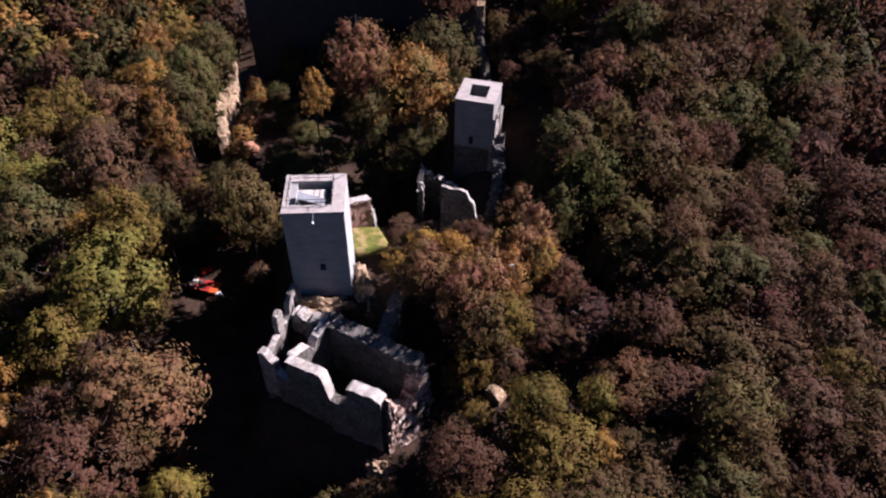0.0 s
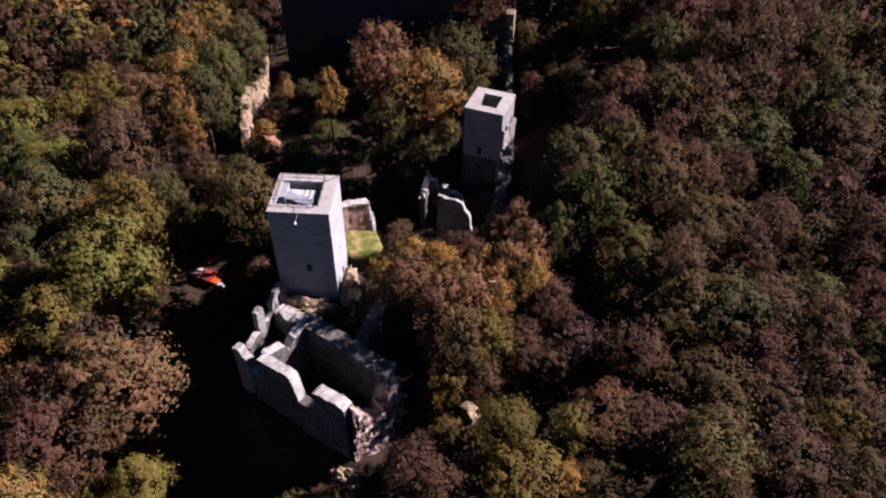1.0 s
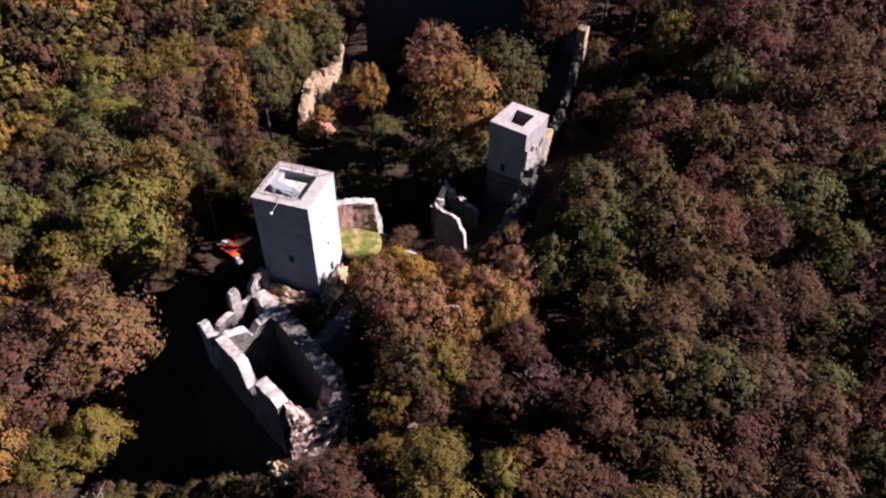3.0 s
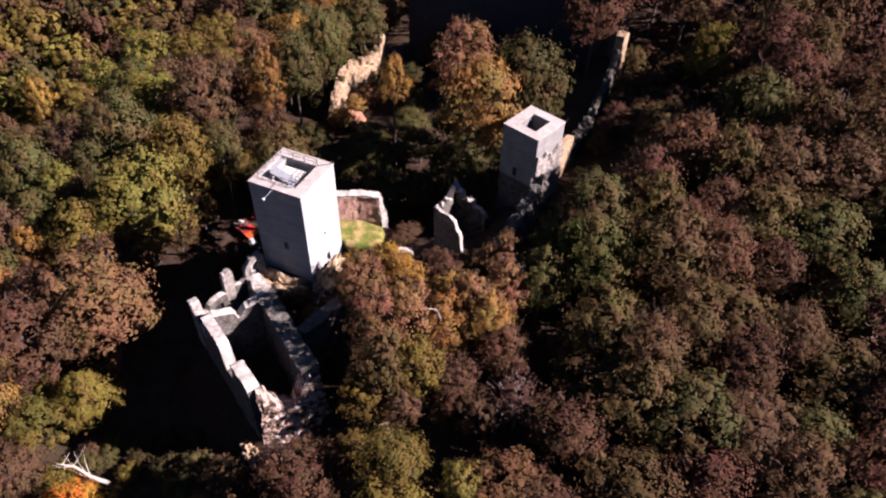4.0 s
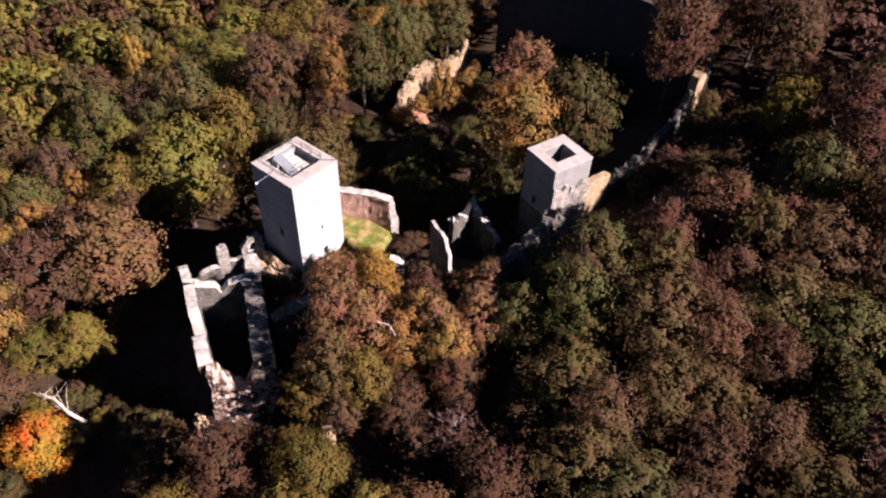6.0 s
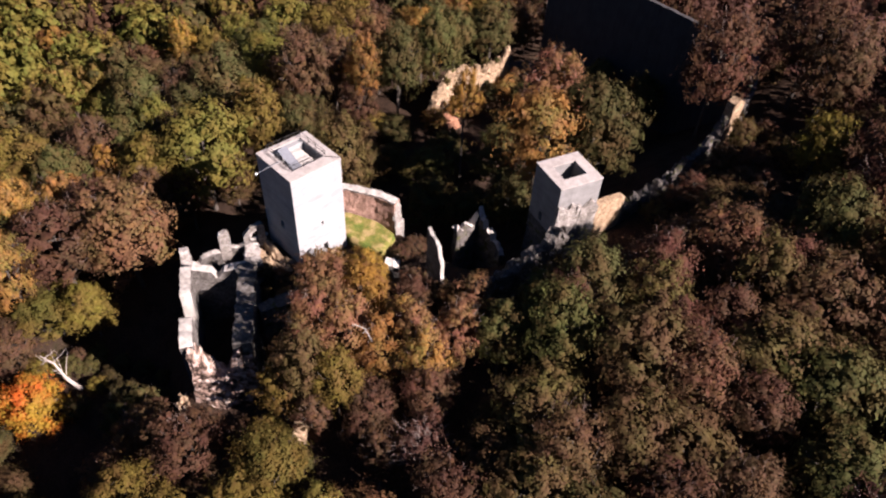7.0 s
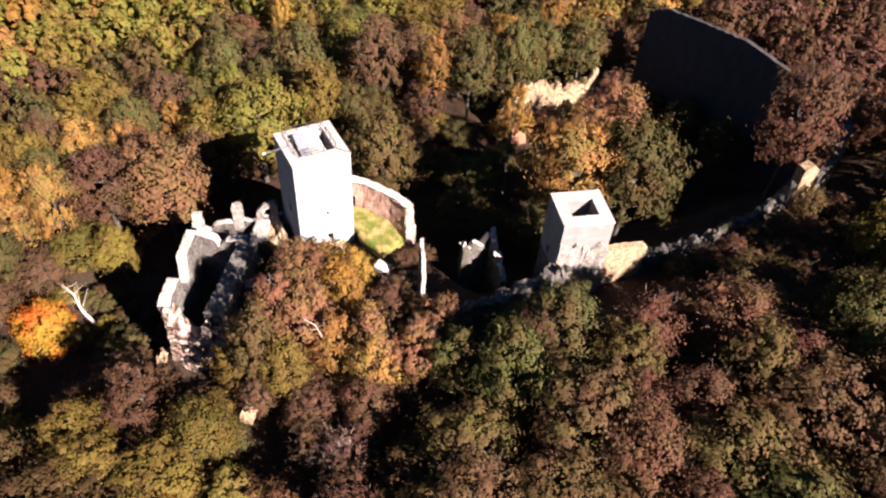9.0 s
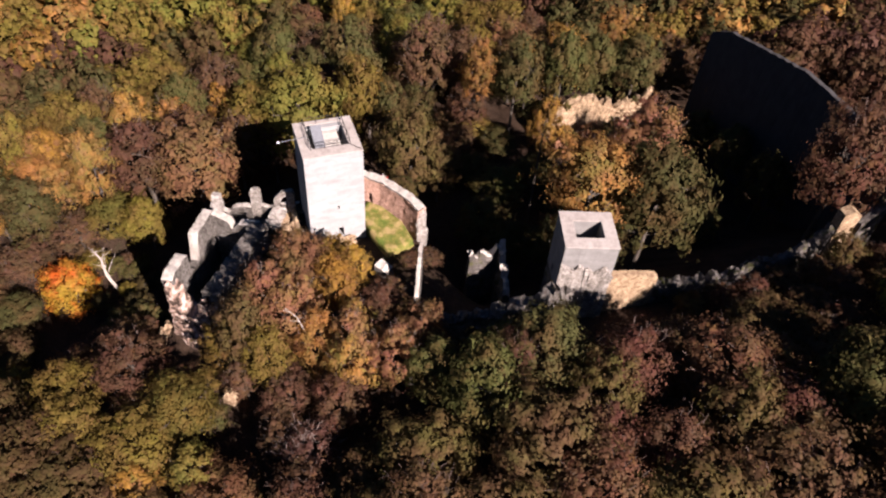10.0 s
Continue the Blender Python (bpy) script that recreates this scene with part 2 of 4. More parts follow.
def lie(x, y):
    """The ground's height."""
    left = -15.5 + 0.06 * max(-40, min(60, y)) + 0.11 * max(-80, min(0, x + 20))
    right = -5.5 + 0.14 * (max(-45, min(50, y)) + 14) - 0.03 * max(0, min(60, x - 40))
    side = smooth01(-2, 26, x + 0.30 * min(0, y + 12) - 0.1 * max(0, y - 20))
    out = left + (right - left) * side
    high = -7.0 + 7.0 * smooth01(-10, -2, y) - 0.9 * smooth01(2, 8, y)
    deep = -13.0 + 14.0 * smooth01(11, 32, x)
    top = high + (deep - high) * smooth01(15.5, 20.0, y - 0.25 * max(0, x - 14))
    d = inside(x, y)
    edge = smooth01(-7.0, 0.8, d)
    z = out + (top - out) * edge
    z -= 1.9 * math.exp(-(((x + 19) / 9) ** 2 + ((y - 17) / 9) ** 2))
    return z + 0.5 * noise.noise((x * 0.12, y * 0.12, 0)) + 0.15 * noise.noise((x * 0.5, y * 0.5, 3))


def make_ground():
    near = [k * 1.5 for k in range(-80, 81)]
    far = [130, 150, 180, 230, 320, 500, 900, 1600]
    xs = [-f for f in reversed(far)] + near + far
    verts, faces = [], []
    n = len(xs)
    for y in xs:
        for x in xs:
            verts.append((x + 5, y + 25, lie(x + 5, y + 25)))
    for j in range(n - 1):
        for i in range(n - 1):
            faces.append((j * n + i, j * n + i + 1, (j + 1) * n + i + 1, (j + 1) * n + i))
    m = material("leaf_litter", 1.0)
    at = coords(m)
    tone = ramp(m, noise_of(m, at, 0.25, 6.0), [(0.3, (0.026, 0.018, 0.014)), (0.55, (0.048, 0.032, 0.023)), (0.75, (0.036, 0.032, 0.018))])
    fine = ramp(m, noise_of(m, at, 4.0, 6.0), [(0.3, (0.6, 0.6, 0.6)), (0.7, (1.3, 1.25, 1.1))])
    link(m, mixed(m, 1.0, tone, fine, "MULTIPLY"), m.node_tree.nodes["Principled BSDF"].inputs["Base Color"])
    bump(m, noise_of(m, at, 2.5, 6.0), 0.9, 0.3)
    m.node_tree.nodes["Principled BSDF"].inputs["Specular IOR Level"].default_value = 0.0
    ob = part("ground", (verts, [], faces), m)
    ob.data.shade_smooth()
    return tagged(ob, "leaf-strewn woodland floor on a castle ridge", "ground", kind="structure")


ground = make_ground()


def between(points, s):
    """Piecewise-linear value at s of (s, value) rows."""
    for (a, va), (b, vb) in zip(points, points[1:]):
        if s <= b:
            return va + (vb - va) * max(0.0, (s - a) / (b - a))
    return points[-1][1]


def ragged_wall(name, path, tops, thick, base, mat, label, jag=0.2, rough=0.1, step=0.4, parent=None, seed=0, smooth_top=False, lit_top=None):
    """A broken masonry wall along a polyline. tops: (share of its length, height) rows; base: a height or rows likewise."""
    lengths = [math.dist(a, b) for a, b in zip(path, path[1:])]
    total = sum(lengths)
    count = max(4, int(total / step))
    pts = []
    for k in range(count + 1):
        s = total * k / count
        run = s
        for (a, b), l in zip(zip(path, path[1:]), lengths):
            if run <= l + 1e-6:
                break
            run -= l
        f = min(1.0, run / l)
        pts.append((a[0] + (b[0] - a[0]) * f, a[1] + (b[1] - a[1]) * f))
    rows = []
    for k, (x, y) in enumerate(pts):
        x0, y0 = pts[max(0, k - 1)]
        x1, y1 = pts[min(count, k + 1)]
        d = math.hypot(x1 - x0, y1 - y0)
        nx, ny = (y1 - y0) / d, -(x1 - x0) / d
        s = k / count
        hi = between(tops, s)
        lo = base if isinstance(base, (int, float)) else between(base, s)
        if not smooth_top:
            hi += jag * (noise.noise((x * 0.9, y * 0.9, seed)) + 0.6 * noise.noise((x * 2.3, y * 2.3, seed + 5)))
        levels = 12
        ring = []
        for side, order in ((0.5, range(levels + 1)), (-0.5, range(levels, -1, -1))):
            for j in order:
                z = lo + (hi - lo) * j / levels
                w = side * thick * (1.12 - 0.12 * j / levels)
                p = Vector((x + nx * w, y + ny * w, z))
                p += rough * noise.noise_vector((p.x * 1.1, p.y * 1.1, p.z * 1.1 + seed)) + 0.45 * rough * noise.noise_vector((p.x * 3.3, p.y * 3.3, p.z * 2.6 + seed))
                ring.append(p)
            if side > 0:
                p = Vector((x, y, hi + 0.12 * jag + (0 if smooth_top else 0.5 * jag * noise.noise((x * 3, y * 3, seed + 9)))))
                ring.append(p)
        rows.append(ring)
    verts = [p[:] for r in rows for p in r]
    n = len(rows[0])
    faces = []
    for k in range(len(rows) - 1):
        for j in range(n - 1):
            faces.append((k * n + j, k * n + j + 1, (k + 1) * n + j + 1, (k + 1) * n + j))
    faces.append(tuple(range(n - 1, -1, -1)))
    faces.append(tuple((len(rows) - 1) * n + j for j in range(n)))
    ob = part(name, (verts, [], faces), mat, parent)
    if lit_top or (mat is RUBBLE and lit_top is None):
        # paler wall head: sunlight on its top is put into the colour
        ob.data.materials.append(SUNLIT_HEAD)
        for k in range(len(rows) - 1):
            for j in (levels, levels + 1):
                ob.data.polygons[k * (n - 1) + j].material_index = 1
    if not parent:
        tagged(ob, label, "wall", "ruined castle walls")
    return ob


def pierced(name, corner, along, out, width, lo, hi, thick, holes, mat, parent, label="", chip=0.0):
    """A wall with openings right through it. holes: (u0, u1, z0, z1), from the corner along the wall."""
    us = sorted({0.0, width, *(h[0] for h in holes), *(h[1] for h in holes), *[width * k / 8 for k in range(1, 8)]})
    zs = sorted({lo, hi, *(h[2] for h in holes), *(h[3] for h in holes), *[lo + (hi - lo) * k / 14 for k in range(1, 14)]})
    corner, along, out = Vector(corner), Vector(along), Vector(out)
    bm = bmesh.new()
    made = {}

    def at(i, j, inner):
        key = (i, j, inner)
        if key not in made:
            p = corner + along * us[i] - out * (thick if inner else 0.0)
            p.z = zs[j]
            if chip and 0 < i < len(us) - 1 and 0 < j < len(zs) - 1:
                p += out * chip * noise.noise((p.x * 0.8, p.y * 0.8, p.z * 0.8))
            made[key] = bm.verts.new(p)
        return made[key]

    def open_at(i, j):
        if not (0 <= i < len(us) - 1 and 0 <= j < len(zs) - 1):
            return True
        u, z = (us[i] + us[i + 1]) / 2, (zs[j] + zs[j + 1]) / 2
        return any(a < u < b and c < z < d for a, b, c, d in holes)

    for i in range(len(us) - 1):
        for j in range(len(zs) - 1):
            if open_at(i, j):
                continue
            for inner in (False, True):
                bm.faces.new([at(i, j, inner), at(i + 1, j, inner), at(i + 1, j + 1, inner), at(i, j + 1, inner)])
            for di, dj, a, b in ((-1, 0, (i, j), (i, j + 1)), (1, 0, (i + 1, j), (i + 1, j + 1)), (0, -1, (i, j), (i + 1, j)), (0, 1, (i, j + 1), (i + 1, j + 1))):
                if open_at(i + di, j + dj):
                    bm.faces.new([at(*a, False), at(*b, False), at(*b, True), at(*a, True)])
    bmesh.ops.recalc_face_normals(bm, faces=bm.faces)
    return part(name, bm, mat, parent, label)


# the great keep
def make_keep():
    top, low = 15.54, -2.5
    keep = thing("keep_tower", (0, 0, 0), "square white-plastered castle keep with a flat concrete top", "tower")
    wall = 1.6
    pierced("wall", (0, 0, 0), (1, 0, 0), (0, -1, 0), 8.0, low, top, wall, [(4.0, 4.75, 5.2, 6.5)], KEEP_PLASTER, keep, chip=0.08)
    pierced("wall", (8, wall, 0), (0, 1, 0), (1, 0, 0), 8.06 - 2 * wall, low, top, wall, [(2.45, 2.8, 5.8, 6.4), (2.45, 3.25, 0.4, 2.1)], KEEP_PLASTER, keep, chip=0.08)
    pierced("wall", (8, 8.06, 0), (-1, 0, 0), (0, 1, 0), 8.0, low, top, wall, [], KEEP_PLASTER, keep, chip=0.08)
    pierced("wall", (0, 8.06 - wall, 0), (0, -1, 0), (-1, 0, 0), 8.06 - 2 * wall, low, top, wall, [], KEEP_PLASTER, keep, chip=0.08)
    # top slab round the roof well
    x0, x1, y0, y1 = 0.75, 6.3, 1.5, 6.55
    bm = bmesh.new()
    for lo, hi in (((-0.04, -0.04), (8.04, y0)), ((-0.04, y1), (8.04, 8.1)), ((-0.04, y0), (x0, y1)), ((x1, y0), (8.04, y1))):
        box(bm, (*lo, top), (*hi, top + 0.18))
    part("roof_slab", bm, CONCRETE, keep, "stained pale concrete slab round a square well")
    bm = bmesh.new()
    for lo, hi in (((x0 - 0.2, y0 - 0.2), (x1 + 0.2, y0)), ((x0 - 0.2, y1), (x1 + 0.2, y1 + 0.2)), ((x0 - 0.2, y0), (x0, y1)), ((x1, y0), (x1 + 0.2, y1))):
        box(bm, (*lo, 9.0), (*hi, top - 0.005))
    part("well_lining", bm, SHAFT_SHADE, keep, "shaft lining with its shade put into the colour")
    # boards over half of the shaft, a ledge along its far side, a stair hood sloping over the open half
    for k in range(6):
        bm = bmesh.new()
        box(bm, (2.2, 3.55 + 0.36 * k + 0.015, 14.8), (5.5 - 0.12 * (k % 2), 3.55 + 0.36 * (k + 1) - 0.015, 14.9 + 0.01 * (k % 3)))
        part("plank", bm, BOARD, keep)
    slope = Matrix.Translation((1.95, 2.1, 16.3)) @ Matrix.Rotation(radians(21), 4, "Y")
    bm = bmesh.new()
    box(bm, (0, 0, 0), (3.9, 1.45, 0.06), slope)
    for k in range(4):
        box(bm, (0, 0.1 + 0.4 * k, 0.06), (3.9, 0.15 + 0.4 * k, 0.09), slope)
    part("stair_hood", bm, GREY_METAL, keep, "sloping grey sheet-metal stair hood")
    for x, y, tall in ((2.1, 2.15, 1.3), (2.1, 3.4, 1.3), (4.6, 2.15, 0.36), (4.6, 3.4, 0.36)):
        bm = bmesh.new()
        rod(bm, (x, y, 14.7), (x, y, 14.88 + tall), 0.04)
        part("hood_post", bm, METAL, keep)
    bm = bmesh.new()
    box(bm, (1.98, 2.0, 14.9), (2.06, 2.42, 16.1), bevel=0.01)
    part("board", bm, WHITE, keep, "upright white board at the stair head")
    bm = bmesh.new()
    box(bm, (x0, 3.6, 14.7), (2.18, 5.75, 14.92), bevel=0.02)
    box(bm, (x0, 5.76, 14.7), (1.35, y1, 14.92), bevel=0.02)
    part("ledge", bm, CONCRETE, keep)
    bm = bmesh.new()
    for y in (2.1, 3.5, 5.5):
        box(bm, (x0 - 0.1, y, 14.5), (x1 + 0.1, y + 0.16, 14.69))
    part("joists", bm, BARK, keep, "dark joists under the boards")
    bm = bmesh.new()
    box(bm, (x0, y0, 9.0), (x1, y1, 9.2))
    part("shaft_floor", bm, SHAFT_SHADE, keep)
    # rails round the well
    posts = [(x0 - 0.12, y0 - 0.12), (x0 - 0.12, 3.2), (x0 - 0.12, 4.9), (x0 - 0.12, y1 + 0.12), (2.6, y1 + 0.12), (4.4, y1 + 0.12), (x1 + 0.12, y1 + 0.12),
             (x1 + 0.12, 4.9), (x1 + 0.12, 3.2), (x1 + 0.12, y0 - 0.12), (4.4, y0 - 0.12), (2.6, y0 - 0.12)]
    z = top + 0.18
    for x, y in posts:
        bm = bmesh.new()
        rod(bm, (x, y, z), (x, y, z + 1.0), 0.04)
        part("rail_post", bm, METAL, keep)
    for (ax, ay), (bx, by) in zip(posts, posts[1:] + posts[:1]):
        for h in (0.5, 1.0):
            bm = bmesh.new()
            rod(bm, (ax, ay, z + h), (bx, by, z + h), 0.04)
            part("rail", bm, METAL, keep)
    # conductor rod at the corner, a lamp arm over the edge
    bm = bmesh.new()
    rod(bm, (6.4, 6.6, z + 0.03), (7.9, 8.0, z + 0.06), 0.05)
    part("conductor", bm, METAL, keep)
    for a, b in (((4.1, 1.3, z + 0.5), (4.3, -2.6, z + 0.45)),):
        bm = bmesh.new()
        rod(bm, a, b, 0.035)
        arm = part("lamp_arm", bm, GREY_METAL, keep)
        bm = bmesh.new()
        bmesh.ops.create_icosphere(bm, subdivisions=2, radius=0.17, matrix=Matrix.Translation(b))
        part("lamp_globe", bm, WHITE, arm, "small white globe lamp")
    return keep


make_keep()


# the small tower
def make_small_tower():
    top, low, wall = 13.78, -9.0, 1.55
    tower = thing("gate_tower", (24.47, 29.7, 0), "small square grey-plastered tower with an open top", "tower")
    tower.rotation_euler.z = radians(-17.6)
    w, d = 6.4, 6.75
    pierced("wall", (0, 0, 0), (1, 0, 0), (0, -1, 0), w, 5.0, top, wall, [(2.5, 3.2, 5.6, 7.1)], TOWER_PLASTER, tower, chip=0.1)
    # Dark stone stands in for the face's fade into shade lower down.
    ragged_wall("shaded_base", [(0, 0.78), (w, 0.78)], [(0, 5.2), (0.3, 4.9), (0.55, 5.4), (0.8, 4.9), (1, 5.6)], 1.62, low, DARK_RUBBLE, "", jag=0.25, rough=0.12, parent=tower, seed=41, lit_top=False)
    pierced("wall", (w, wall, 0), (0, 1, 0), (1, 0, 0), d - 2 * wall, low, top, wall, [], TOWER_PLASTER, tower, chip=0.1)
    for a, c, hi in (((w + 0.1, -0.1), (w + 0.1, d * 0.45), 10.8), ((w + 0.1, d * 0.45), (w + 0.1, d), 10.2)):
        ragged_wall("footing", [a, c], [(0, hi), (0.4, hi - 0.8), (0.7, hi + 0.2), (1, hi - 1.0)], 0.8, low, PALE_RUBBLE, "", jag=0.9, rough=0.3, parent=tower, seed=int(hi * 10))
    pierced("wall", (w, d, 0), (-1, 0, 0), (0, 1, 0), w, low, top, wall, [], TOWER_PLASTER, tower, chip=0.1)
    pierced("wall", (0, d - wall, 0), (0, -1, 0), (-1, 0, 0), d - 2 * wall, low, top, wall, [], TOWER_PLASTER, tower, chip=0.1)
    bm = bmesh.new()
    for lo, hi in (((-0.05, -0.05), (w + 0.05, wall)), ((-0.05, d - wall), (w + 0.05, d + 0.05)), ((-0.05, wall), (wall + 0.1, d - wall)), ((w - wall - 0.1, wall), (w + 0.05, d - wall))):
        box(bm, (*lo, top), (*hi, top + 0.2))
    part("roof_slab", bm, CONCRETE, tower, "pale concrete capping round the open shaft")
    bm = bmesh.new()
    box(bm, (wall - 0.3, wall - 0.3, 6.0), (w - wall + 0.3, d - wall + 0.3, 6.2))
    part("inner_floor", bm, DARK_RUBBLE, tower)
    return tower


make_small_tower()

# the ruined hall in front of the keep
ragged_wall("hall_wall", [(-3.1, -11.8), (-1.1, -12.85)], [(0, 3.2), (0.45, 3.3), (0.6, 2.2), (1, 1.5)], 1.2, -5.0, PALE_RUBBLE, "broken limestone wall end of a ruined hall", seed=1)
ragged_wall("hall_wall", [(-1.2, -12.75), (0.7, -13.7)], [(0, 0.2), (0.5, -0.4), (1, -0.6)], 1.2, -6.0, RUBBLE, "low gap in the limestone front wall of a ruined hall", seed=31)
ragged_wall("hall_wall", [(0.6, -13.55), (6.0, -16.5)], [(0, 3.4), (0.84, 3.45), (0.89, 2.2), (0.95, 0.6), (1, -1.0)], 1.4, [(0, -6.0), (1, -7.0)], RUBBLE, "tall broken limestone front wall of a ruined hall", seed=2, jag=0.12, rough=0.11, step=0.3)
ragged_wall("hall_wall", [(5.9, -16.45), (8.5, -17.85)], [(0, -1.0), (0.4, -1.2), (0.8, -0.4), (1, 0.6)], 1.4, -8.5, RUBBLE, "low breach in the limestone front wall of a ruined hall", seed=3, lit_top=False)
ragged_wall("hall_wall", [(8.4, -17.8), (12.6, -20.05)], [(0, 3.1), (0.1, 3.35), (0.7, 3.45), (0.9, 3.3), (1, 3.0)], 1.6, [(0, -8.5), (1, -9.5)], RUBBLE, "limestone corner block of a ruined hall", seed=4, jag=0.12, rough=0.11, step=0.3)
ragged_wall("hall_wall", [(12.5, -19.9), (17.2, -15.0)], [(0, 3.0), (0.1, 2.3), (0.2, 0.6), (0.35, -1.4), (0.6, -1.8), (0.76, 0.4), (0.88, 2.9), (1, 3.7)], 2.2, -9.5, BEDROCK, "broken end wall of a ruined hall fallen to a rubble slope", seed=5, lit_top=False, jag=0.5, rough=0.45, step=0.25)
ragged_wall("hall_wall", [(17.3, -15.0), (5.2, -6.8)], [(0, 3.7), (0.3, 3.3), (0.6, 3.2), (1, 3.2)], 2.3, -8.0, RUBBLE, "long rear limestone wall of a ruined hall", seed=6, jag=0.5, rough=0.35, lit_top=False)
ragged_wall("hall_wall", [(5.2, -7.0), (0.9, -13.2)], [(0, 3.2), (0.3, 2.8), (0.42, 2.6), (0.48, 1.5), (0.56, 1.4), (0.62, 2.7), (0.8, 3.1), (1, 3.2)], 1.3, -8.0, RUBBLE, "limestone cross wall of a ruined hall", seed=7, lit_top=True)
ragged_wall("hall_wall", [(-3.0, -12.0), (-2.2, -9.0), (-1.7, -7.3)], [(0, 1.6), (0.12, 0.2), (0.3, -0.5), (0.45, 0.6), (0.8, 0.9), (1, 0.6)], 0.9, -8.0, RUBBLE, "low broken side wall of a ruined hall", seed=8)
ragged_wall("window_pier", [(-1.8, -7.2), (-1.3, -5.7)], [(0, 3.4), (0.15, 4.0), (0.85, 4.1), (1, 3.6)], 0.75, -7.0, PALE_RUBBLE, "standing limestone pier between lost windows", seed=9, jag=0.3, rough=0.09, step=0.2)
ragged_wall("hall_wall", [(-1.3, -5.8), (-0.6, -3.5)], [(0, 1.0), (0.5, 0.5), (1, 1.2)], 0.8, -7.0, RUBBLE, "low broken limestone wall", seed=10)
ragged_wall("window_pier", [(-0.75, -3.9), (0.1, -1.9)], [(0, 2.2), (0.2, 2.9), (0.5, 3.6), (1, 4.0)], 0.75, [(0, -6.0), (0.32, -6.0), (0.36, 1.5), (0.6, 2.6), (1, 3.2)], PALE_RUBBLE, "broken limestone arch springing over a lost window", seed=11, jag=0.12, rough=0.14, step=0.16)
ragged_wall("window_pier", [(0.1, -1.95), (0.5, -1.0)], [(0, 4.0), (0.7, 4.1), (1, 3.5)], 0.8, -6.0, PALE_RUBBLE, "thin limestone jamb against the keep", seed=12, jag=0.1, rough=0.12, step=0.16)
ragged_wall("hall_wall", [(-0.4, -3.0), (0.0, -0.3)], [(0, 1.4), (1, 1.2)], 0.6, -6.0, RUBBLE, "low broken limestone sill under a lost arch", seed=32)
ragged_wall("hall_wall", [(0.2, -3.4), (4.6, -5.6)], [(0, 1.2), (0.5, 0.8), (1, 1.6)], 2.2, -7.0, PALE_RUBBLE, "overgrown rubble bank between keep and hall", seed=33, jag=0.5, rough=0.4)
ragged_wall("retaining_wall", [(12.2, -9.6), (13.6, -5.4), (15.0, -1.4), (17.6, 4.6)], [(0, 2.2), (0.3, 2.6), (0.6, 2.2), (1, 1.4)], 1.9, -6.0, DARK_RUBBLE, "low weathered rubble wall above the wooded slope", seed=13, rough=0.4)
ragged_wall("wall_stub", [(18.0, 7.3), (19.6, 8.5)], [(0, 4.2), (1, 4.0)], 1.6, -2.0, RUBBLE, "pale limestone wall stub", seed=14)
# standing slab of curtain wall
ragged_wall("curtain_slab", [(21.3, 12.3), (25.4, 10.6), (26.6, 10.1)], [(0, 9.9), (0.3, 10.0), (0.68, 9.8), (0.76, 8.6), (0.9, 8.0), (0.95, 6.0), (1, 5.0)], 0.5, -2.0, RUBBLE, "tall standing slab of a broken curtain wall", seed=15, jag=0.25, step=0.25)
# curved wall beside the keep
WARD_LINE = [(3.1, 12.2), (4.6, 13.2), (7.2, 14.8), (10.3, 16.0)]
pierced("wall_panel", (0.3, 8.02, 0), (0.66, 0.75, 0), (0.75, -0.66, 0), 5.2, -3.0, 5.3, 1.5, [(2.6, 3.4, 0.6, 2.6)], BROWN_STONE,
        thing("gateway", (0, 0, 0), "brown rubble wall with a small doorway beside the keep", "wall"), chip=0.1)
ragged_wall("ward_wall", WARD_LINE, [(0, 5.2), (0.8, 5.1), (1, 4.9)], 1.5, -6.0, BROWN_STONE, "curved brown rubble ward wall", seed=16, smooth_top=True)
ragged_wall("wall_coping", [(0.4, 9.3), *WARD_LINE], [(0, 5.5), (0.8, 5.3), (1, 5.1)], 1.4, [(0, 5.33), (0.8, 5.12), (1, 4.92)], RUBBLE, "pale mortar coping along the curved ward wall", seed=36, smooth_top=True, rough=0.16, step=0.25)
ragged_wall("ward_wall", [(10.2, 15.95), (10.7, 16.0), (11.1, 15.95)], [(0, 4.6), (0.3, 3.8), (0.55, 2.2), (0.7, 2.4), (1, -0.6)], 1.3, -6.0, PALE_RUBBLE, "broken pale rubble end of the ward wall", seed=17, jag=0.5, rough=0.3, step=0.2)
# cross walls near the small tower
# Dark faces under pale tops: shade and sun put into the colour.
ragged_wall("ward_wall", [(18.4, 20.6), (18.7, 25.4)], [(0, 2.2), (0.1, 2.9), (0.22, 1.6), (0.45, 2.6), (0.6, 1.2), (0.75, 2.2), (0.9, 3.7), (1, 3.0)], 0.9, -10.0, DARK_RUBBLE, "gapped rubble cross wall with sunlit broken tops", seed=18, jag=1.3, rough=0.35, lit_top=True)
ragged_wall("ward_wall", [(18.7, 25.4), (25.0, 24.0)], [(0, 3.6), (0.15, 2.0), (0.6, 1.2), (1, 0.5)], 0.9, -10.0, DARK_RUBBLE, "low broken rubble cross wall beside the gate tower", seed=19, lit_top=True, jag=1.3, rough=0.3)
# outer curtain beside and behind the small tower
# Sunlit stretches get warm stone, shaded ones dark stone: light put into colour.
ragged_wall("curtain_wall", [(27.6, 10.0), (30.2, 17.0), (31.3, 22.0), (31.9, 28.6)], [(0, 2.0), (0.38, 4.2), (0.65, 5.8), (0.9, 7.0), (1, 7.4)], 1.5, -3.0, RUBBLE, "crumbling outer curtain wall along the wood", seed=20, rough=0.6, jag=1.3, step=0.3, lit_top=False)
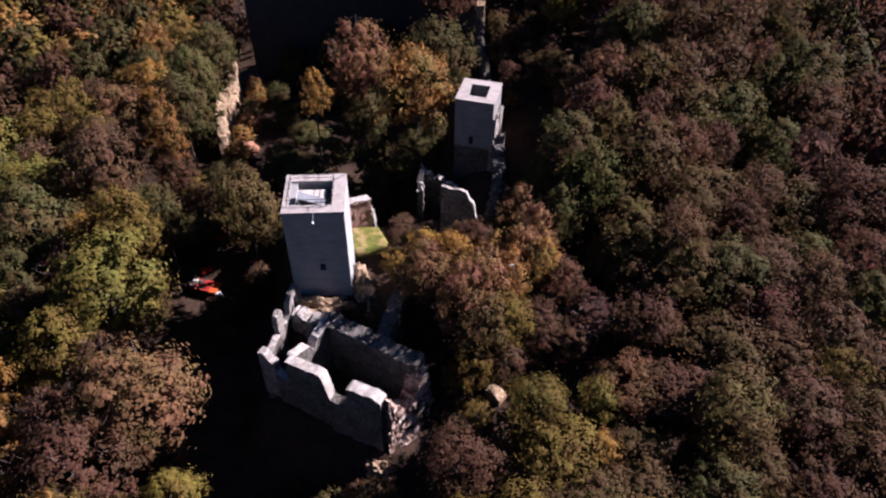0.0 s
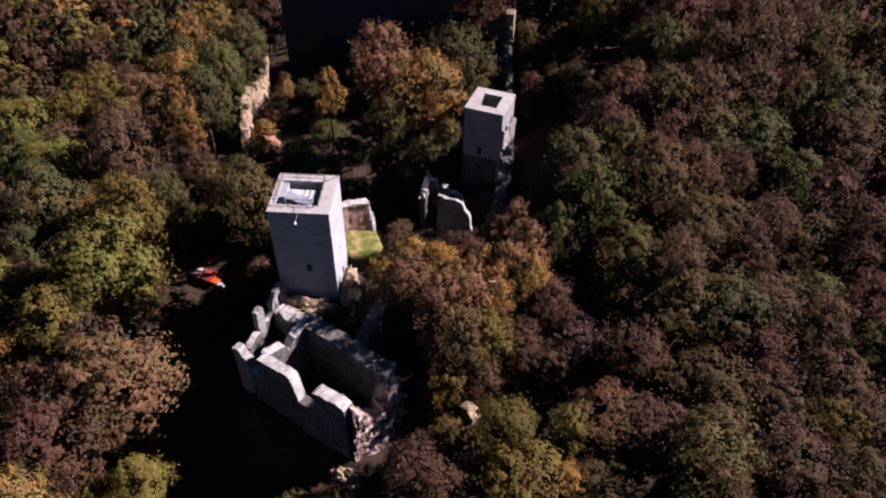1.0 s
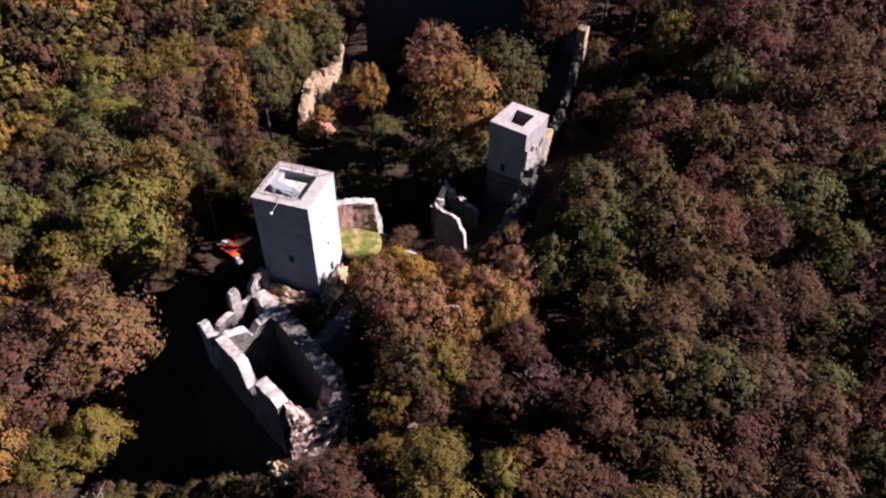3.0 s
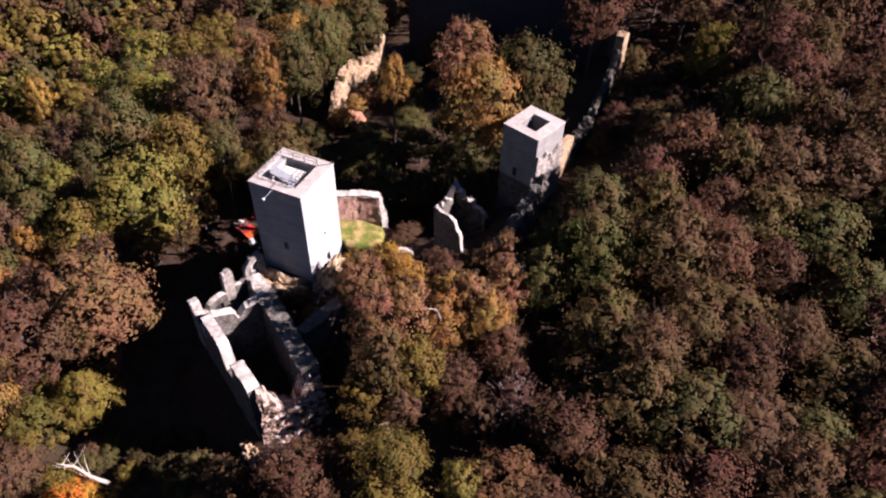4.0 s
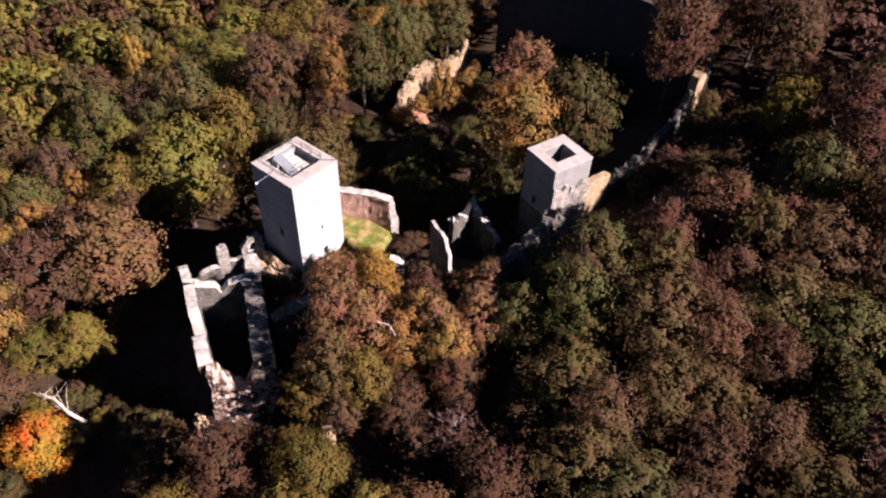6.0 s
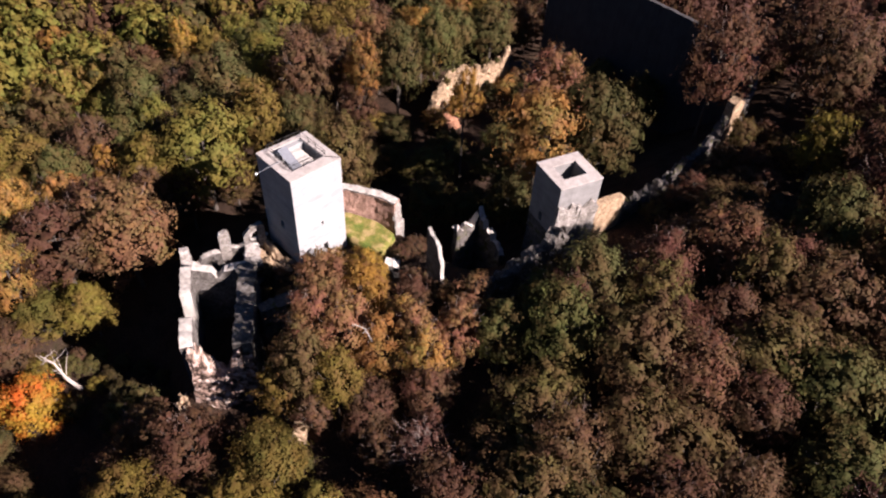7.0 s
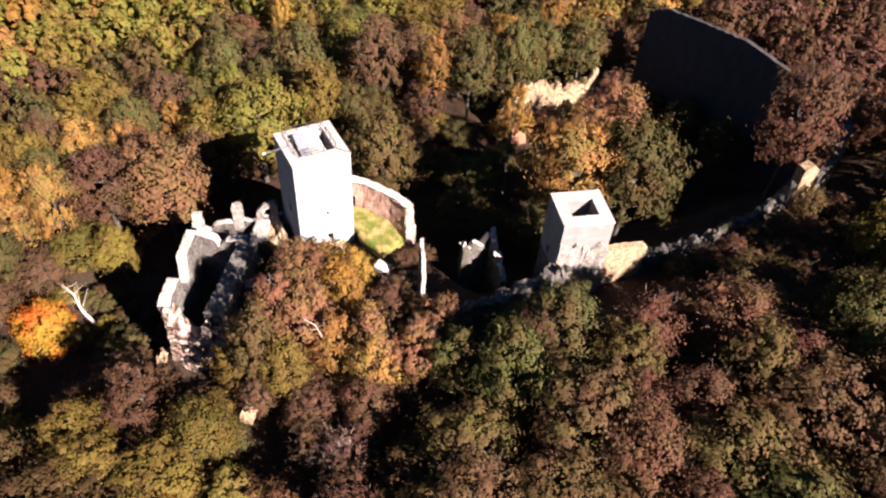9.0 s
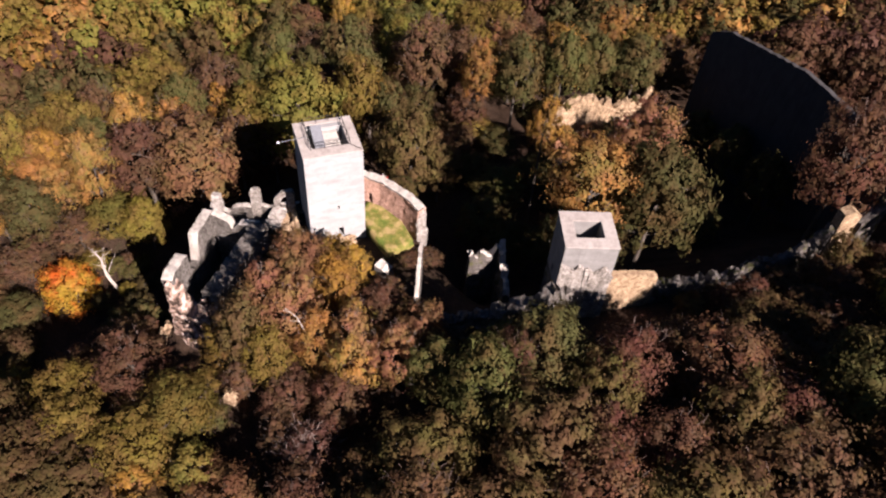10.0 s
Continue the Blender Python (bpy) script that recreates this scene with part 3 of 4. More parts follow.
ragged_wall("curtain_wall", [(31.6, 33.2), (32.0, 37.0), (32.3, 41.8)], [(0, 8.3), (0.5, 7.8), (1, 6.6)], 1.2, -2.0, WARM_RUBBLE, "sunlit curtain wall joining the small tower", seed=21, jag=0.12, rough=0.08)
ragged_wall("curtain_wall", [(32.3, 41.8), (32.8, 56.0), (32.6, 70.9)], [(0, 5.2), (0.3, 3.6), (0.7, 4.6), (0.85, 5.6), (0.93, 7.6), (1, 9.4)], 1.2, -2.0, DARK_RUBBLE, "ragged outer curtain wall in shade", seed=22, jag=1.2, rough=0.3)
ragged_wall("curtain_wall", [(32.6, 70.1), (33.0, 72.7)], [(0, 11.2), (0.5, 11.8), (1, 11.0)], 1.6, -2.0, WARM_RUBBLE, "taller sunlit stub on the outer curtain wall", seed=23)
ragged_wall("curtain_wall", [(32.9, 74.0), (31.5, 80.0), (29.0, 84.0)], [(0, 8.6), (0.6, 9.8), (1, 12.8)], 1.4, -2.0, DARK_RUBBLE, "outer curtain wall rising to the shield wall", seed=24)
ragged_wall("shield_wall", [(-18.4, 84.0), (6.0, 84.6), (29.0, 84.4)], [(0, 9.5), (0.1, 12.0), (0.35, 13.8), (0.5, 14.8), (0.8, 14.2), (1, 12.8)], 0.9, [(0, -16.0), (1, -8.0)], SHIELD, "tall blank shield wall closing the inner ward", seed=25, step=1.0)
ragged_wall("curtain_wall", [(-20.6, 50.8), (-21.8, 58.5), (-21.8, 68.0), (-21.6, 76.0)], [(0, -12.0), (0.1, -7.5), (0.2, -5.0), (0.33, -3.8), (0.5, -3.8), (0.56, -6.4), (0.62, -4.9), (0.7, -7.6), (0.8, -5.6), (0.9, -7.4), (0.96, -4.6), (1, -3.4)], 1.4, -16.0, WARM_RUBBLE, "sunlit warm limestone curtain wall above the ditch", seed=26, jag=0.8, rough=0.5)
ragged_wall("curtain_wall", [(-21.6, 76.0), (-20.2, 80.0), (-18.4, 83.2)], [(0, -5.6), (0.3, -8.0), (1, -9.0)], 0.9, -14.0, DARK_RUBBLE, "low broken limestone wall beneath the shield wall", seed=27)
ragged_wall("wall_stub", [(26.4, -13.6), (28.2, -15.2)], [(0, -4.2), (0.6, -4.0), (1, -4.8)], 1.6, -11.0, WARM_RUBBLE, "small sunlit rubble stub among the trees", seed=28)


def outcrop(label, at, size, mat, turn=0.0, seed=0, rough=0.3, strata=0.0):
    """Bedrock or tumbled rubble breaking the surface."""
    bm = bmesh.new()
    bmesh.ops.create_icosphere(bm, subdivisions=4, radius=1.0)
    for v in bm.verts:
        n = v.co.copy()
        k = 1 + rough * noise.noise(n * 2.2 + Vector((seed, 0, 0))) + 0.5 * rough * noise.noise(n * 6 + Vector((0, seed, 0))) + 0.3 * rough * noise.noise(n * 14)
        if strata:
            k += strata * math.copysign(abs(math.sin(9 * (n.x * 0.5 + n.z + 0.3 * n.y))) ** 0.4, math.sin(9 * (n.x * 0.5 + n.z + 0.3 * n.y)))
        v.co = Vector((n.x * size[0], n.y * size[1], n.z * size[2])) * k
    ob = part("rock_outcrop", bm, mat)
    ob.matrix_basis = pose(*at, 0, 0, turn)
    return tagged(ob, label, "rock", "bedrock outcrops")


outcrop("sunlit rubble talus at the foot of the keep", (9.0, 2.2, -1.2), (1.9, 4.2, 2.3), WARM_RUBBLE, 12, 1, 0.55)
outcrop("ledge of rubble in front of the keep", (3.6, -1.9, -1.6), (4.6, 2.0, 2.2), WARM_RUBBLE, 0, 2, 0.7)


def make_rubble_slope():
    """Tilted beds of stone under the hall's broken end, stepping down to the wood."""
    crest = [(0.0, (12.9, -20.2, 2.4)), (0.12, (13.0, -19.6, -0.4)), (0.3, (14.0, -18.6, -1.6)), (0.6, (15.7, -16.9, -1.2)), (0.8, (16.8, -15.8, 1.0)), (1.0, (17.9, -14.6, 3.0))]
    foot = [(0.0, (13.0, -21.3, -8.8)), (0.5, (16.8, -18.9, -7.4)), (1.0, (18.9, -14.2, -5.6))]
    crest, foot = [(s, Vector(p)) for s, p in crest], [(s, Vector(p)) for s, p in foot]
    verts, faces, n = [], [], 64
    for j in range(n + 1):
        for i in range(n + 1):
            u, v = i / n, j / n
            bed = (v + 0.18 * u + 0.05 * noise.noise((u * 5, v * 5, 2))) * 7
            step = math.floor(bed) + smooth01(0.55, 1.0, bed - math.floor(bed))
            w = min(1.0, max(0.0, v * 0.45 + 0.55 * (step / 7 - 0.18 * u)))
            p = between(crest, u).lerp(between(foot, u), v)
            p.z = between(crest, u).z + (between(foot, u).z - between(crest, u).z) * w
            p += 0.28 * noise.noise_vector(p * 0.9) + 0.12 * noise.noise_vector(p * 2.7)
            verts.append(p[:])
    for j in range(n):
        for i in range(n):
            a = j * (n + 1) + i
            faces.append((a, a + n + 1, a + n + 2, a + 1))
    return tagged(part("rock_slope", (verts, [], faces), BEDROCK), "tilted beds of pinkish rock below the ruined hall", "rock", "bedrock outcrops")


make_rubble_slope()
outcrop("heap of fallen stones below the hall corner", (11.6, -22.2, -9.2), (1.8, 1.1, 1.3), WARM_RUBBLE, -25, 4, 0.6)
outcrop("bare reddish earth beside the curtain wall", (-16.8, 53.2, -11.6), (2.4, 2.6, 1.5), EARTH, 20, 5)


# lawn between keep and ward wall
def make_lawn():
    m = material("lawn", 1.0)
    at = coords(m)
    tone = ramp(m, noise_of(m, at, 0.6, 5.0), [(0.38, (0.068, 0.088, 0.017)), (0.50, (0.125, 0.115, 0.027)), (0.63, (0.23, 0.17, 0.07))])
    fine = ramp(m, noise_of(m, at, 7.0, 6.0), [(0.3, (0.7, 0.7, 0.7)), (0.7, (1.2, 1.2, 1.2))])
    link(m, mixed(m, 1.0, tone, fine, "MULTIPLY"), m.node_tree.nodes["Principled BSDF"].inputs["Base Color"])
    bump(m, noise_of(m, at, 6.0, 6.0), 0.8, 0.15)
    verts, faces, n = [], [], 24
    foot = [(0.0, Vector((2.2, 9.4))), (0.25, Vector((4.2, 11.9))), (0.6, Vector((7.7, 14.0))), (1.0, Vector((11.8, 14.6)))]
    near = [(0.0, Vector((4.0, 8.2))), (0.3, Vector((8.05, 8.5))), (0.45, Vector((8.8, 8.8))), (1.0, Vector((13.8, 10.2)))]
    for j in range(n + 1):
        for i in range(n + 1):
            p = between(near, i / n).lerp(between(foot, i / n), j / n)
            rim = 1.6 if i in (0, n) or j in (0, n) else 0.0
            verts.append((p.x, p.y, 1.2 - 0.12 * (p.x - 4) + 0.15 * noise.noise((p.x * 0.7, p.y * 0.7, 0)) - rim))
    for j in range(n):
        for i in range(n):
            a = j * (n + 1) + i
            faces.append((a, a + 1, a + n + 2, a + n + 1))
    ob = part("lawn", (verts, [], faces), m)
    ob.data.shade_smooth()
    return tagged(ob, "sunny patch of yellowing grass beside the keep", "lawn", kind="structure")


make_lawn()

# trees
rng = np.random.default_rng(7)


def unit(v):
    return v / np.linalg.norm(v, axis=1)[:, None]


def shards(p, normal, k, g):
    """One leaf triangle at each point, facing its normal, of half-width k."""
    side = unit(np.cross(normal, g.normal(size=normal.shape)))
    other = np.cross(normal, side)
    k = k[:, None]
    return np.stack([p + side * k, p - 0.5 * side * k + 0.8 * other * k, p - 0.5 * side * k - 0.8 * other * k], 1).reshape(-1, 3)


def crown_arrays(r, boughs, leaves, leaf, height, seed, low=-0.35, ragged=0.34, core=8, puff=1.0, stray=0.22):
    """Leaves gathered on rounded boughs, which stand over an uneven dome of radius r and the given height, its foot at z = 0."""
    g = np.random.default_rng(seed)
    i = np.arange(boughs)
    z = 1 - (i + 0.5) / boughs * (1 - low)
    a = i * 2.39996 + g.uniform(0, 6)
    d = np.stack([np.cos(a) * np.sqrt(1 - z * z), np.sin(a) * np.sqrt(1 - z * z), z], 1)
    d = unit(d + 0.16 * g.normal(size=d.shape))
    lobes = unit(g.normal(size=(9, 3)))
    swell = np.max(np.exp(5.0 * (d @ lobes.T - 1)), axis=1)
    far = (1 - ragged) + ragged * swell + g.uniform(-0.10, 0.08, boughs)
    stretch = np.array([r, r, height * 0.62])
    size = puff * r * g.uniform(0.07, 0.19, boughs)
    centre = d * far[:, None] * stretch - d * size[:, None] * 0.6
    n = boughs * leaves
    out = np.repeat(d, leaves, 0)
    u = unit(g.normal(size=(n, 3)) + 0.5 * out + np.array([0, 0, 0.35]))
    reach = g.uniform(0.72, 1.08, n) * np.where(g.random(n) < stray, g.uniform(1.1, 1.8, n), 1.0)
    rag = 1 + 0.3 * np.sin(5 * u[:, 0] + np.repeat(a, leaves)) * np.sin(5 * u[:, 1] + 2 * np.repeat(a, leaves))
    axis = unit(d + np.array([0, 0, 0.25]) + 0.6 * g.normal(size=d.shape))
    pull = np.repeat(axis, leaves, 0)
    body = u * np.array([1.0, 1.0, 0.72])
    body += pull * (np.sum(body * pull, 1) * np.repeat(g.uniform(0.2, 1.1, boughs), leaves))[:, None]
    p = np.repeat(centre, leaves, 0) + body * (reach * rag * np.repeat(size, leaves))[:, None]
    verts = shards(p, unit(0.8 * u + 0.7 * out + 0.15 * unit(g.normal(size=(n, 3)))), leaf * g.uniform(0.5, 1.35, n), g)
    # larger leaves inside each bough and deep in the crown close it
    m = boughs * core
    v = unit(g.normal(size=(m, 3)) + 0.4 * np.repeat(d, core, 0))
    sz = np.repeat(size, core)
    q = np.repeat(centre, core, 0) + v * (0.58 * sz)[:, None]
    inner = shards(q, unit(v + 0.4 * g.normal(size=(m, 3))), sz * g.uniform(0.35, 0.6, m), g)
    w = boughs * 2
    e = np.repeat(d, 2, 0)
    deep = shards(e * stretch * g.uniform(0.45, 0.68, w)[:, None], unit(e + 0.3 * g.normal(size=(w, 3))), r * g.uniform(0.10, 0.17, w), g)
    verts = np.concatenate([verts, inner, deep])
    verts[:, 2] += height * 0.38
    verts[:, 2] *= height / np.percentile(verts[:, 2], 99.7)
    verts[:, :2] *= r / np.percentile(np.hypot(verts[:, 0], verts[:, 1]), 97)
    return verts


def leaf_mesh(name, verts, mat):
    me = bpy.data.meshes.new(name)
    n = len(verts) // 3
    me.vertices.add(3 * n)
    me.vertices.foreach_set("co", verts.astype(np.float32).ravel())
    me.loops.add(3 * n)
    me.loops.foreach_set("vertex_index", np.arange(3 * n, dtype=np.int32))
    me.polygons.add(n)
    me.polygons.foreach_set("loop_start", np.arange(0, 3 * n, 3, dtype=np.int32))
    me.update(calc_edges=True)
    me.materials.append(mat)
    return me


CROWN_R, TREE_H = 6.0, 18.0
LABELS = {
    "olive": "broadleaf tree with olive-green turning leaves",
    "green": "broadleaf tree still in dark green leaf",
    "yellow": "young tree with bright yellow autumn leaves",
    "orange": "tree with orange leaves over green lower boughs",
    "russet": "beech with russet-brown autumn crown",
    "brown": "thinning oak with dull brown leaves",
    "mauve": "tree with dusky red-brown thinning crown",
    "shrub": "low green shrub in the shaded ditch",
    "moss": "broadleaf tree with dull olive-brown leaves",
    "bare": "nearly bare tree with pale tangled branches",
    "lime": "broadleaf tree still in fresh green leaf",
    "rose": "beech with thinning pinkish-brown crown",
    "flame": "maple with flaming orange and yellow crown",
}
made_trees = {}


def tree(kind, x, y, top, r, variant=None, drawn=1.5):
    """A tree on the ground at x, y whose crown reaches the height top with radius r."""
    foot = lie(x, y) - 0.3
    height = max(1.8, top - foot)
    variant = int(rng.integers(3)) if variant is None else variant
    tall = min(height / TREE_H, drawn * r / CROWN_R)
    if kind == "flame":
        tall = 0.95 * r / CROWN_R
    m = pose(x, y, foot + height - TREE_H * tall, 0, 0, float(rng.uniform(0, 360))) @ Matrix.Diagonal((r / CROWN_R, r / CROWN_R, tall, 1))
    small = r < 3.5
    key = (kind, variant, small)
    if key in made_trees:
        grown = made_trees[key].scale
        return copy_thing(made_trees[key], m @ Matrix.Diagonal((1 / grown.x, 1 / grown.y, 1 / grown.z, 1)))
    seed = 40 + 10 * list(LABELS).index(kind) + variant
    ob = thing("tree", (0, 0, 0), LABELS[kind], "tree", "autumn woodland trees")
    thin = kind in ("brown", "mauve", "bare")
    bm = bmesh.new()
    g = random.Random(seed)
    rod(bm, (0, 0, -16), (0.2, 0.1, 5.5), 0.42, 0.28, 8)
    rod(bm, (0.2, 0.1, 5.5), (0.1, 0.3, 12.5), 0.28, 0.12, 7)
    for k in range(13 if thin else 8):
        a, h = g.uniform(0, math.tau), g.uniform(5.5, 12.0)
        reach = g.uniform(2.5, 5.2)
        mid = Vector((0.15 + 0.5 * reach * math.cos(a), 0.2 + 0.5 * reach * math.sin(a), h + 1.2))
        tip = Vector((reach * math.cos(a), reach * math.sin(a), h + g.uniform(2.0, 4.2)))
        rod(bm, (0.15, 0.2, h), mid, 0.13, 0.09, 5)
        rod(bm, mid, tip, 0.09, 0.03, 4)
        for _ in range(3 if thin else 2):
            s = mid.lerp(tip, g.uniform(0.3, 1))
            rod(bm, s, s + Vector((g.uniform(-1.4, 1.4), g.uniform(-1.4, 1.4), g.uniform(0.5, 1.9))), 0.04, 0.012, 3)
    part("trunk", bm, PALE_TWIG if kind == "bare" else BARK, ob)
    if thin or kind in ("russet", "orange", "rose"):
        bm = bmesh.new()
        for _ in range(90 if kind == "bare" else 40 if thin else 34 if kind == "rose" else 16):
            a, e, f = g.uniform(0, math.tau), g.uniform(0.1, 1.5), g.uniform(0.62, 0.92)
            d = Vector((math.cos(a) * math.cos(e), math.sin(a) * math.cos(e), math.sin(e)))
            s = Vector((d.x * 6.0 * f, d.y * 6.0 * f, 10.2 + d.z * 7.6 * f))
            t = s + Vector((d.x * 1.3 + g.uniform(-0.6, 0.6), d.y * 1.3 + g.uniform(-0.6, 0.6), d.z * 1.2 + g.uniform(-0.2, 0.8)))
            rod(bm, s, t, 0.035, 0.018, 3)
            rod(bm, s.lerp(t, 0.5), s.lerp(t, 0.5) + Vector((g.uniform(-0.8, 0.8), g.uniform(-0.8, 0.8), 0.6)), 0.03, 0.012, 3)
        tagged(part("twig_spray", bm, PALE_TWIG if kind in ("bare", "rose") else TWIG, ob, "bare pale twigs"), kind="stuff")
    verts = crown_arrays(CROWN_R, *((52, 54, 0.34) if small else (70, 26, 0.17) if kind == "bare" else (104, 56, 0.205) if thin else (94, 64, 0.235)), 12.5, seed, low=-0.5, core=0 if kind == "bare" else 4, puff=1.1 if thin else 1.25, stray=0.25 if thin else 0.15)
    verts[:, 2] += TREE_H - 12.5
    crown = new("crown", leaf_mesh("crown", verts, LEAF[kind]))
    crown.parent = ob
    ob.matrix_basis = m
    made_trees[key] = ob
    return ob


placed = []


def grow(kind, x, y, top, r, drawn=1.5):
    placed.append((x, y, r))
    tree(kind, x, y, top, r, drawn=drawn)


# wooded slope beyond the ditch
grow("lime", -29.0, 4.5, 7.2, 9.2)
for kind, x, y, top, r in (("moss", -26.0, 8.0, -4.5, 4.4), ("moss", -25.5, 14.0, -5.0, 3.6), ("brown", -26.0, -1.0, -3.0, 4.2)):
    grow(kind, x, y, top, r)
grow("russet", -20.0, -14.6, 5.0, 8.8)
grow("brown", -25.2, -23.2, 3.0, 8.0)
grow("olive", -14.5, -24.5, -5.0, 4.6)
grow("brown", -17.5, -36, -9.0, 5.0)
for kind, x, y, top, r in (("brown", -14.5, 9.0, -9.5, 3.2), ("shrub", -10.5, 12.5, -9.5, 2.4), ("brown", -33, 8, -5, 4.0), ("shrub", -13, 4, -11, 2.6), ("brown", -9.0, 16.0, -9.5, 2.8)):
    grow(kind, x, y, top, r)
for kind, x, y, top, r in (("brown", 11.5, -28, -4.5, 4.0), ("green", 5.5, -29, -8, 3.2), ("mauve", 14, -34, -5.5, 4.0), ("green", 4.6, -25.6, -9.2, 2.8), ("shrub", 0.2, -27.2, -11.8, 2.6), ("brown", 8.6, -25.6, -8.0, 2.5)):
    grow(kind, x, y, top, r)
grow("brown", -13.5, -44, -10.0, 5.0)
grow("green", -4, -45, -12.5, 4.5)
grow("green", -33, -32, -1.0, 6.5)
grow("olive", -44, -38, -2.0, 7.0)
grow("brown", -30, -16, 0.5, 5.5)
grow("yellow", -39.8, -8.4, -1.0, 3.4)
grow("lime", -18.6, -28.5, -7.8, 6.0)
for kind, x, y, r in (("shrub", -10.8, -30.5, 2.2), ("olive", -13.2, -33.8, 2.6), ("shrub", -3.6, -33.0, 2.2), ("shrub", -8.6, -34.5, 1.8), ("shrub", -9.4, -28.6, 1.5), ("olive", -5.2, -29.0, 1.8), ("shrub", -5.6, -26.4, 1.7), ("brown", -12.2, -28.4, 1.9)):
    grow(kind, x, y, lie(x, y) + 1.5 * r, r)
grow("flame", -6.2, -37.3, -8.4, 4.8)
grow("olive", -28, 16.3, 8, 6.0)
grow("green", -43, 18, 7.5, 7.0)
grow("brown", -36, 31, 10, 6.5)
grow("orange", -27, 39, 9.6, 4.0)
grow("brown", -26.5, 37.5, 1.0, 4.2)
grow("green", -30.5, 28.0, -1.0, 4.4)
grow("green", -25.5, 47.0, 10, 5.6)
grow("green", -25.4, 57.0, 9.6, 5.6)
grow("green", -25.0, 73.6, 7.0, 5.6)
grow("moss", -10.2, 20.5, 7.8, 6.0)
grow("moss", -10.4, 26.0, 0.5, 4.2)
grow("yellow", -70, 22.5, 0.6, 3.4)
grow("russet", -77, 15, -6, 6.0)
grow("yellow", -65, 1, -7.4, 3.0)
grow("olive", -62, -30, -8.5, 7.0)
grow("brown", -82, 1, -10, 6.5)
# inner ward
grow("orange", 18.2, 38.0, 18.9, 7.3, 0.95)
grow("green", 22.0, 46.8, 19.8, 7.2)
grow("rose", 8.4, 53.8, 15.8, 6.8, 1.1)
grow("yellow", 0.6, 39.6, 14.2, 3.1)
for kind, x, y, top, r in (("orange", -17.6, 50.0, -7.0, 3.0), ("orange", -17.6, 55.8, -7.2, 2.5), ("rose", -16.6, 61.0, -6.8, 2.9), ("green", -17.2, 65.6, -7.0, 2.6), ("orange", -16.4, 70.0, -6.2, 2.8), ("russet", -17.0, 74.6, -6.6, 2.6)):
    grow(kind, x, y, top, r)
for x, y, top, r in ((4, 29, -1.5, 5), (11, 31, -1, 4.5), (-3, 35, -2, 5), (10, 43, -3, 5), (2, 47, -5, 5), (-7, 44, -5, 5), (-4, 55, -7, 4.5), (13, 66, -4, 4.5), (-9, 64, -8, 4), (3, 70, -6, 4.5), (17, 35, 4.5, 4.2), (19.5, 41, 6, 4.6), (8, 51, 3.5, 5), (12, 79, 4, 4.5), (1, 80, 1.5, 4.5), (-9, 80, -2, 4), (-12, 72, -7, 3.5)):
    grow("green", x, y, top, r)
grow("brown", 35.5, 90, 27, 6.5)
grow("mauve", 25, 91.5, 15.0, 5.0)
grow("brown", 42, 84, 25, 6.5)
grow("brown", 13, 92, 13.0, 5.0)
# ditch shrubs
for x, y, r in ((-10.3, -26.7, 1.9), (-6.5, -24.5, 1.5), (-3.2, -22.8, 1.7), (0.4, -21.2, 1.4), (3.4, -23.0, 1.6), (6.8, -24.5, 2.0), (9.8, -25.8, 1.8)):
    grow("shrub", x, y, lie(x, y) + 1.5 * r, r)
# trees crowding the hall and the keep
for kind, x, y, top, r in (
        ("yellow", 14.6, 2.0, 6.8, 2.6), ("yellow", 18.6, 3.9, 8.8, 3.0), ("russet", 18.4, -3.4, 13.0, 4.2), ("yellow", 22.2, 0.8, 11.6, 3.7),
        ("rose", 22.4, -7.8, 13.0, 4.0), ("moss", 25.0, -11.4, 11.4, 3.8), ("olive", 24.2, -14.2, 4.6, 3.2), ("rose", 25.6, -5.6, 12.8, 4.4), ("orange", 29.4, -3.4, 11.2, 3.8),
        ("rose", 31.8, 0.6, 12.0, 3.4), ("olive", 28.6, -9.4, 8.4, 3.8),
        ("orange", 28.0, 1.6, 9.5, 3.4), ("rose", 34.6, 4.8, 11.6, 3.7), ("russet", 32.6, 8.8, 11.4, 3.6), ("orange", 34.8, -0.6, 11.4, 3.2),
        ("mauve", 26.5, 5.6, 8.2, 3.8), ("brown", 23.8, 7.6, 7.0, 2.6), ("brown", 26.4, 7.6, 7.4, 2.2), ("moss", 28.6, 7.8, 8.2, 2.4), ("brown", 28.0, 9.2, 6.2, 2.2), ("brown", 25.8, 8.8, 5.0, 1.9), ("brown", 33.0, -7.6, 5.0, 3.8), ("bare", 41.4, -6.8, 5.2, 4.4), ("brown", 37.6, -9.4, 2.6, 3.2),
        ("brown", 28.6, -12.6, 3.6, 3.0), ("mauve", 37.5, -2.0, 8.0, 3.8), ("green", 38.6, 8.6, 12.0, 4.0)):
    grow(kind, x, y, top, r)
# scrub on the bank between keep and hall
# The last two, hidden behind the keep, are added to block sun on the ditch.
for kind, x, y, top, r in (("moss", 5.8, -4.4, 1.6, 1.3), ("brown", 8.0, -3.2, 1.4, 1.4), ("russet", 10.4, -4.8, 0.6, 1.5), ("moss", 8.6, -6.2, 0.4, 1.2), ("brown", 14.8, 12.8, 0.4, 1.8), ("moss", 16.4, 9.6, 2.6, 2.3), ("brown", 15.4, 15.6, 0.6, 2.4), ("moss", 0.4, 15.6, 1.6, 2.8), ("green", -3.0, 17.0, -0.2, 3.0)):
    grow(kind, x, y, top, r)
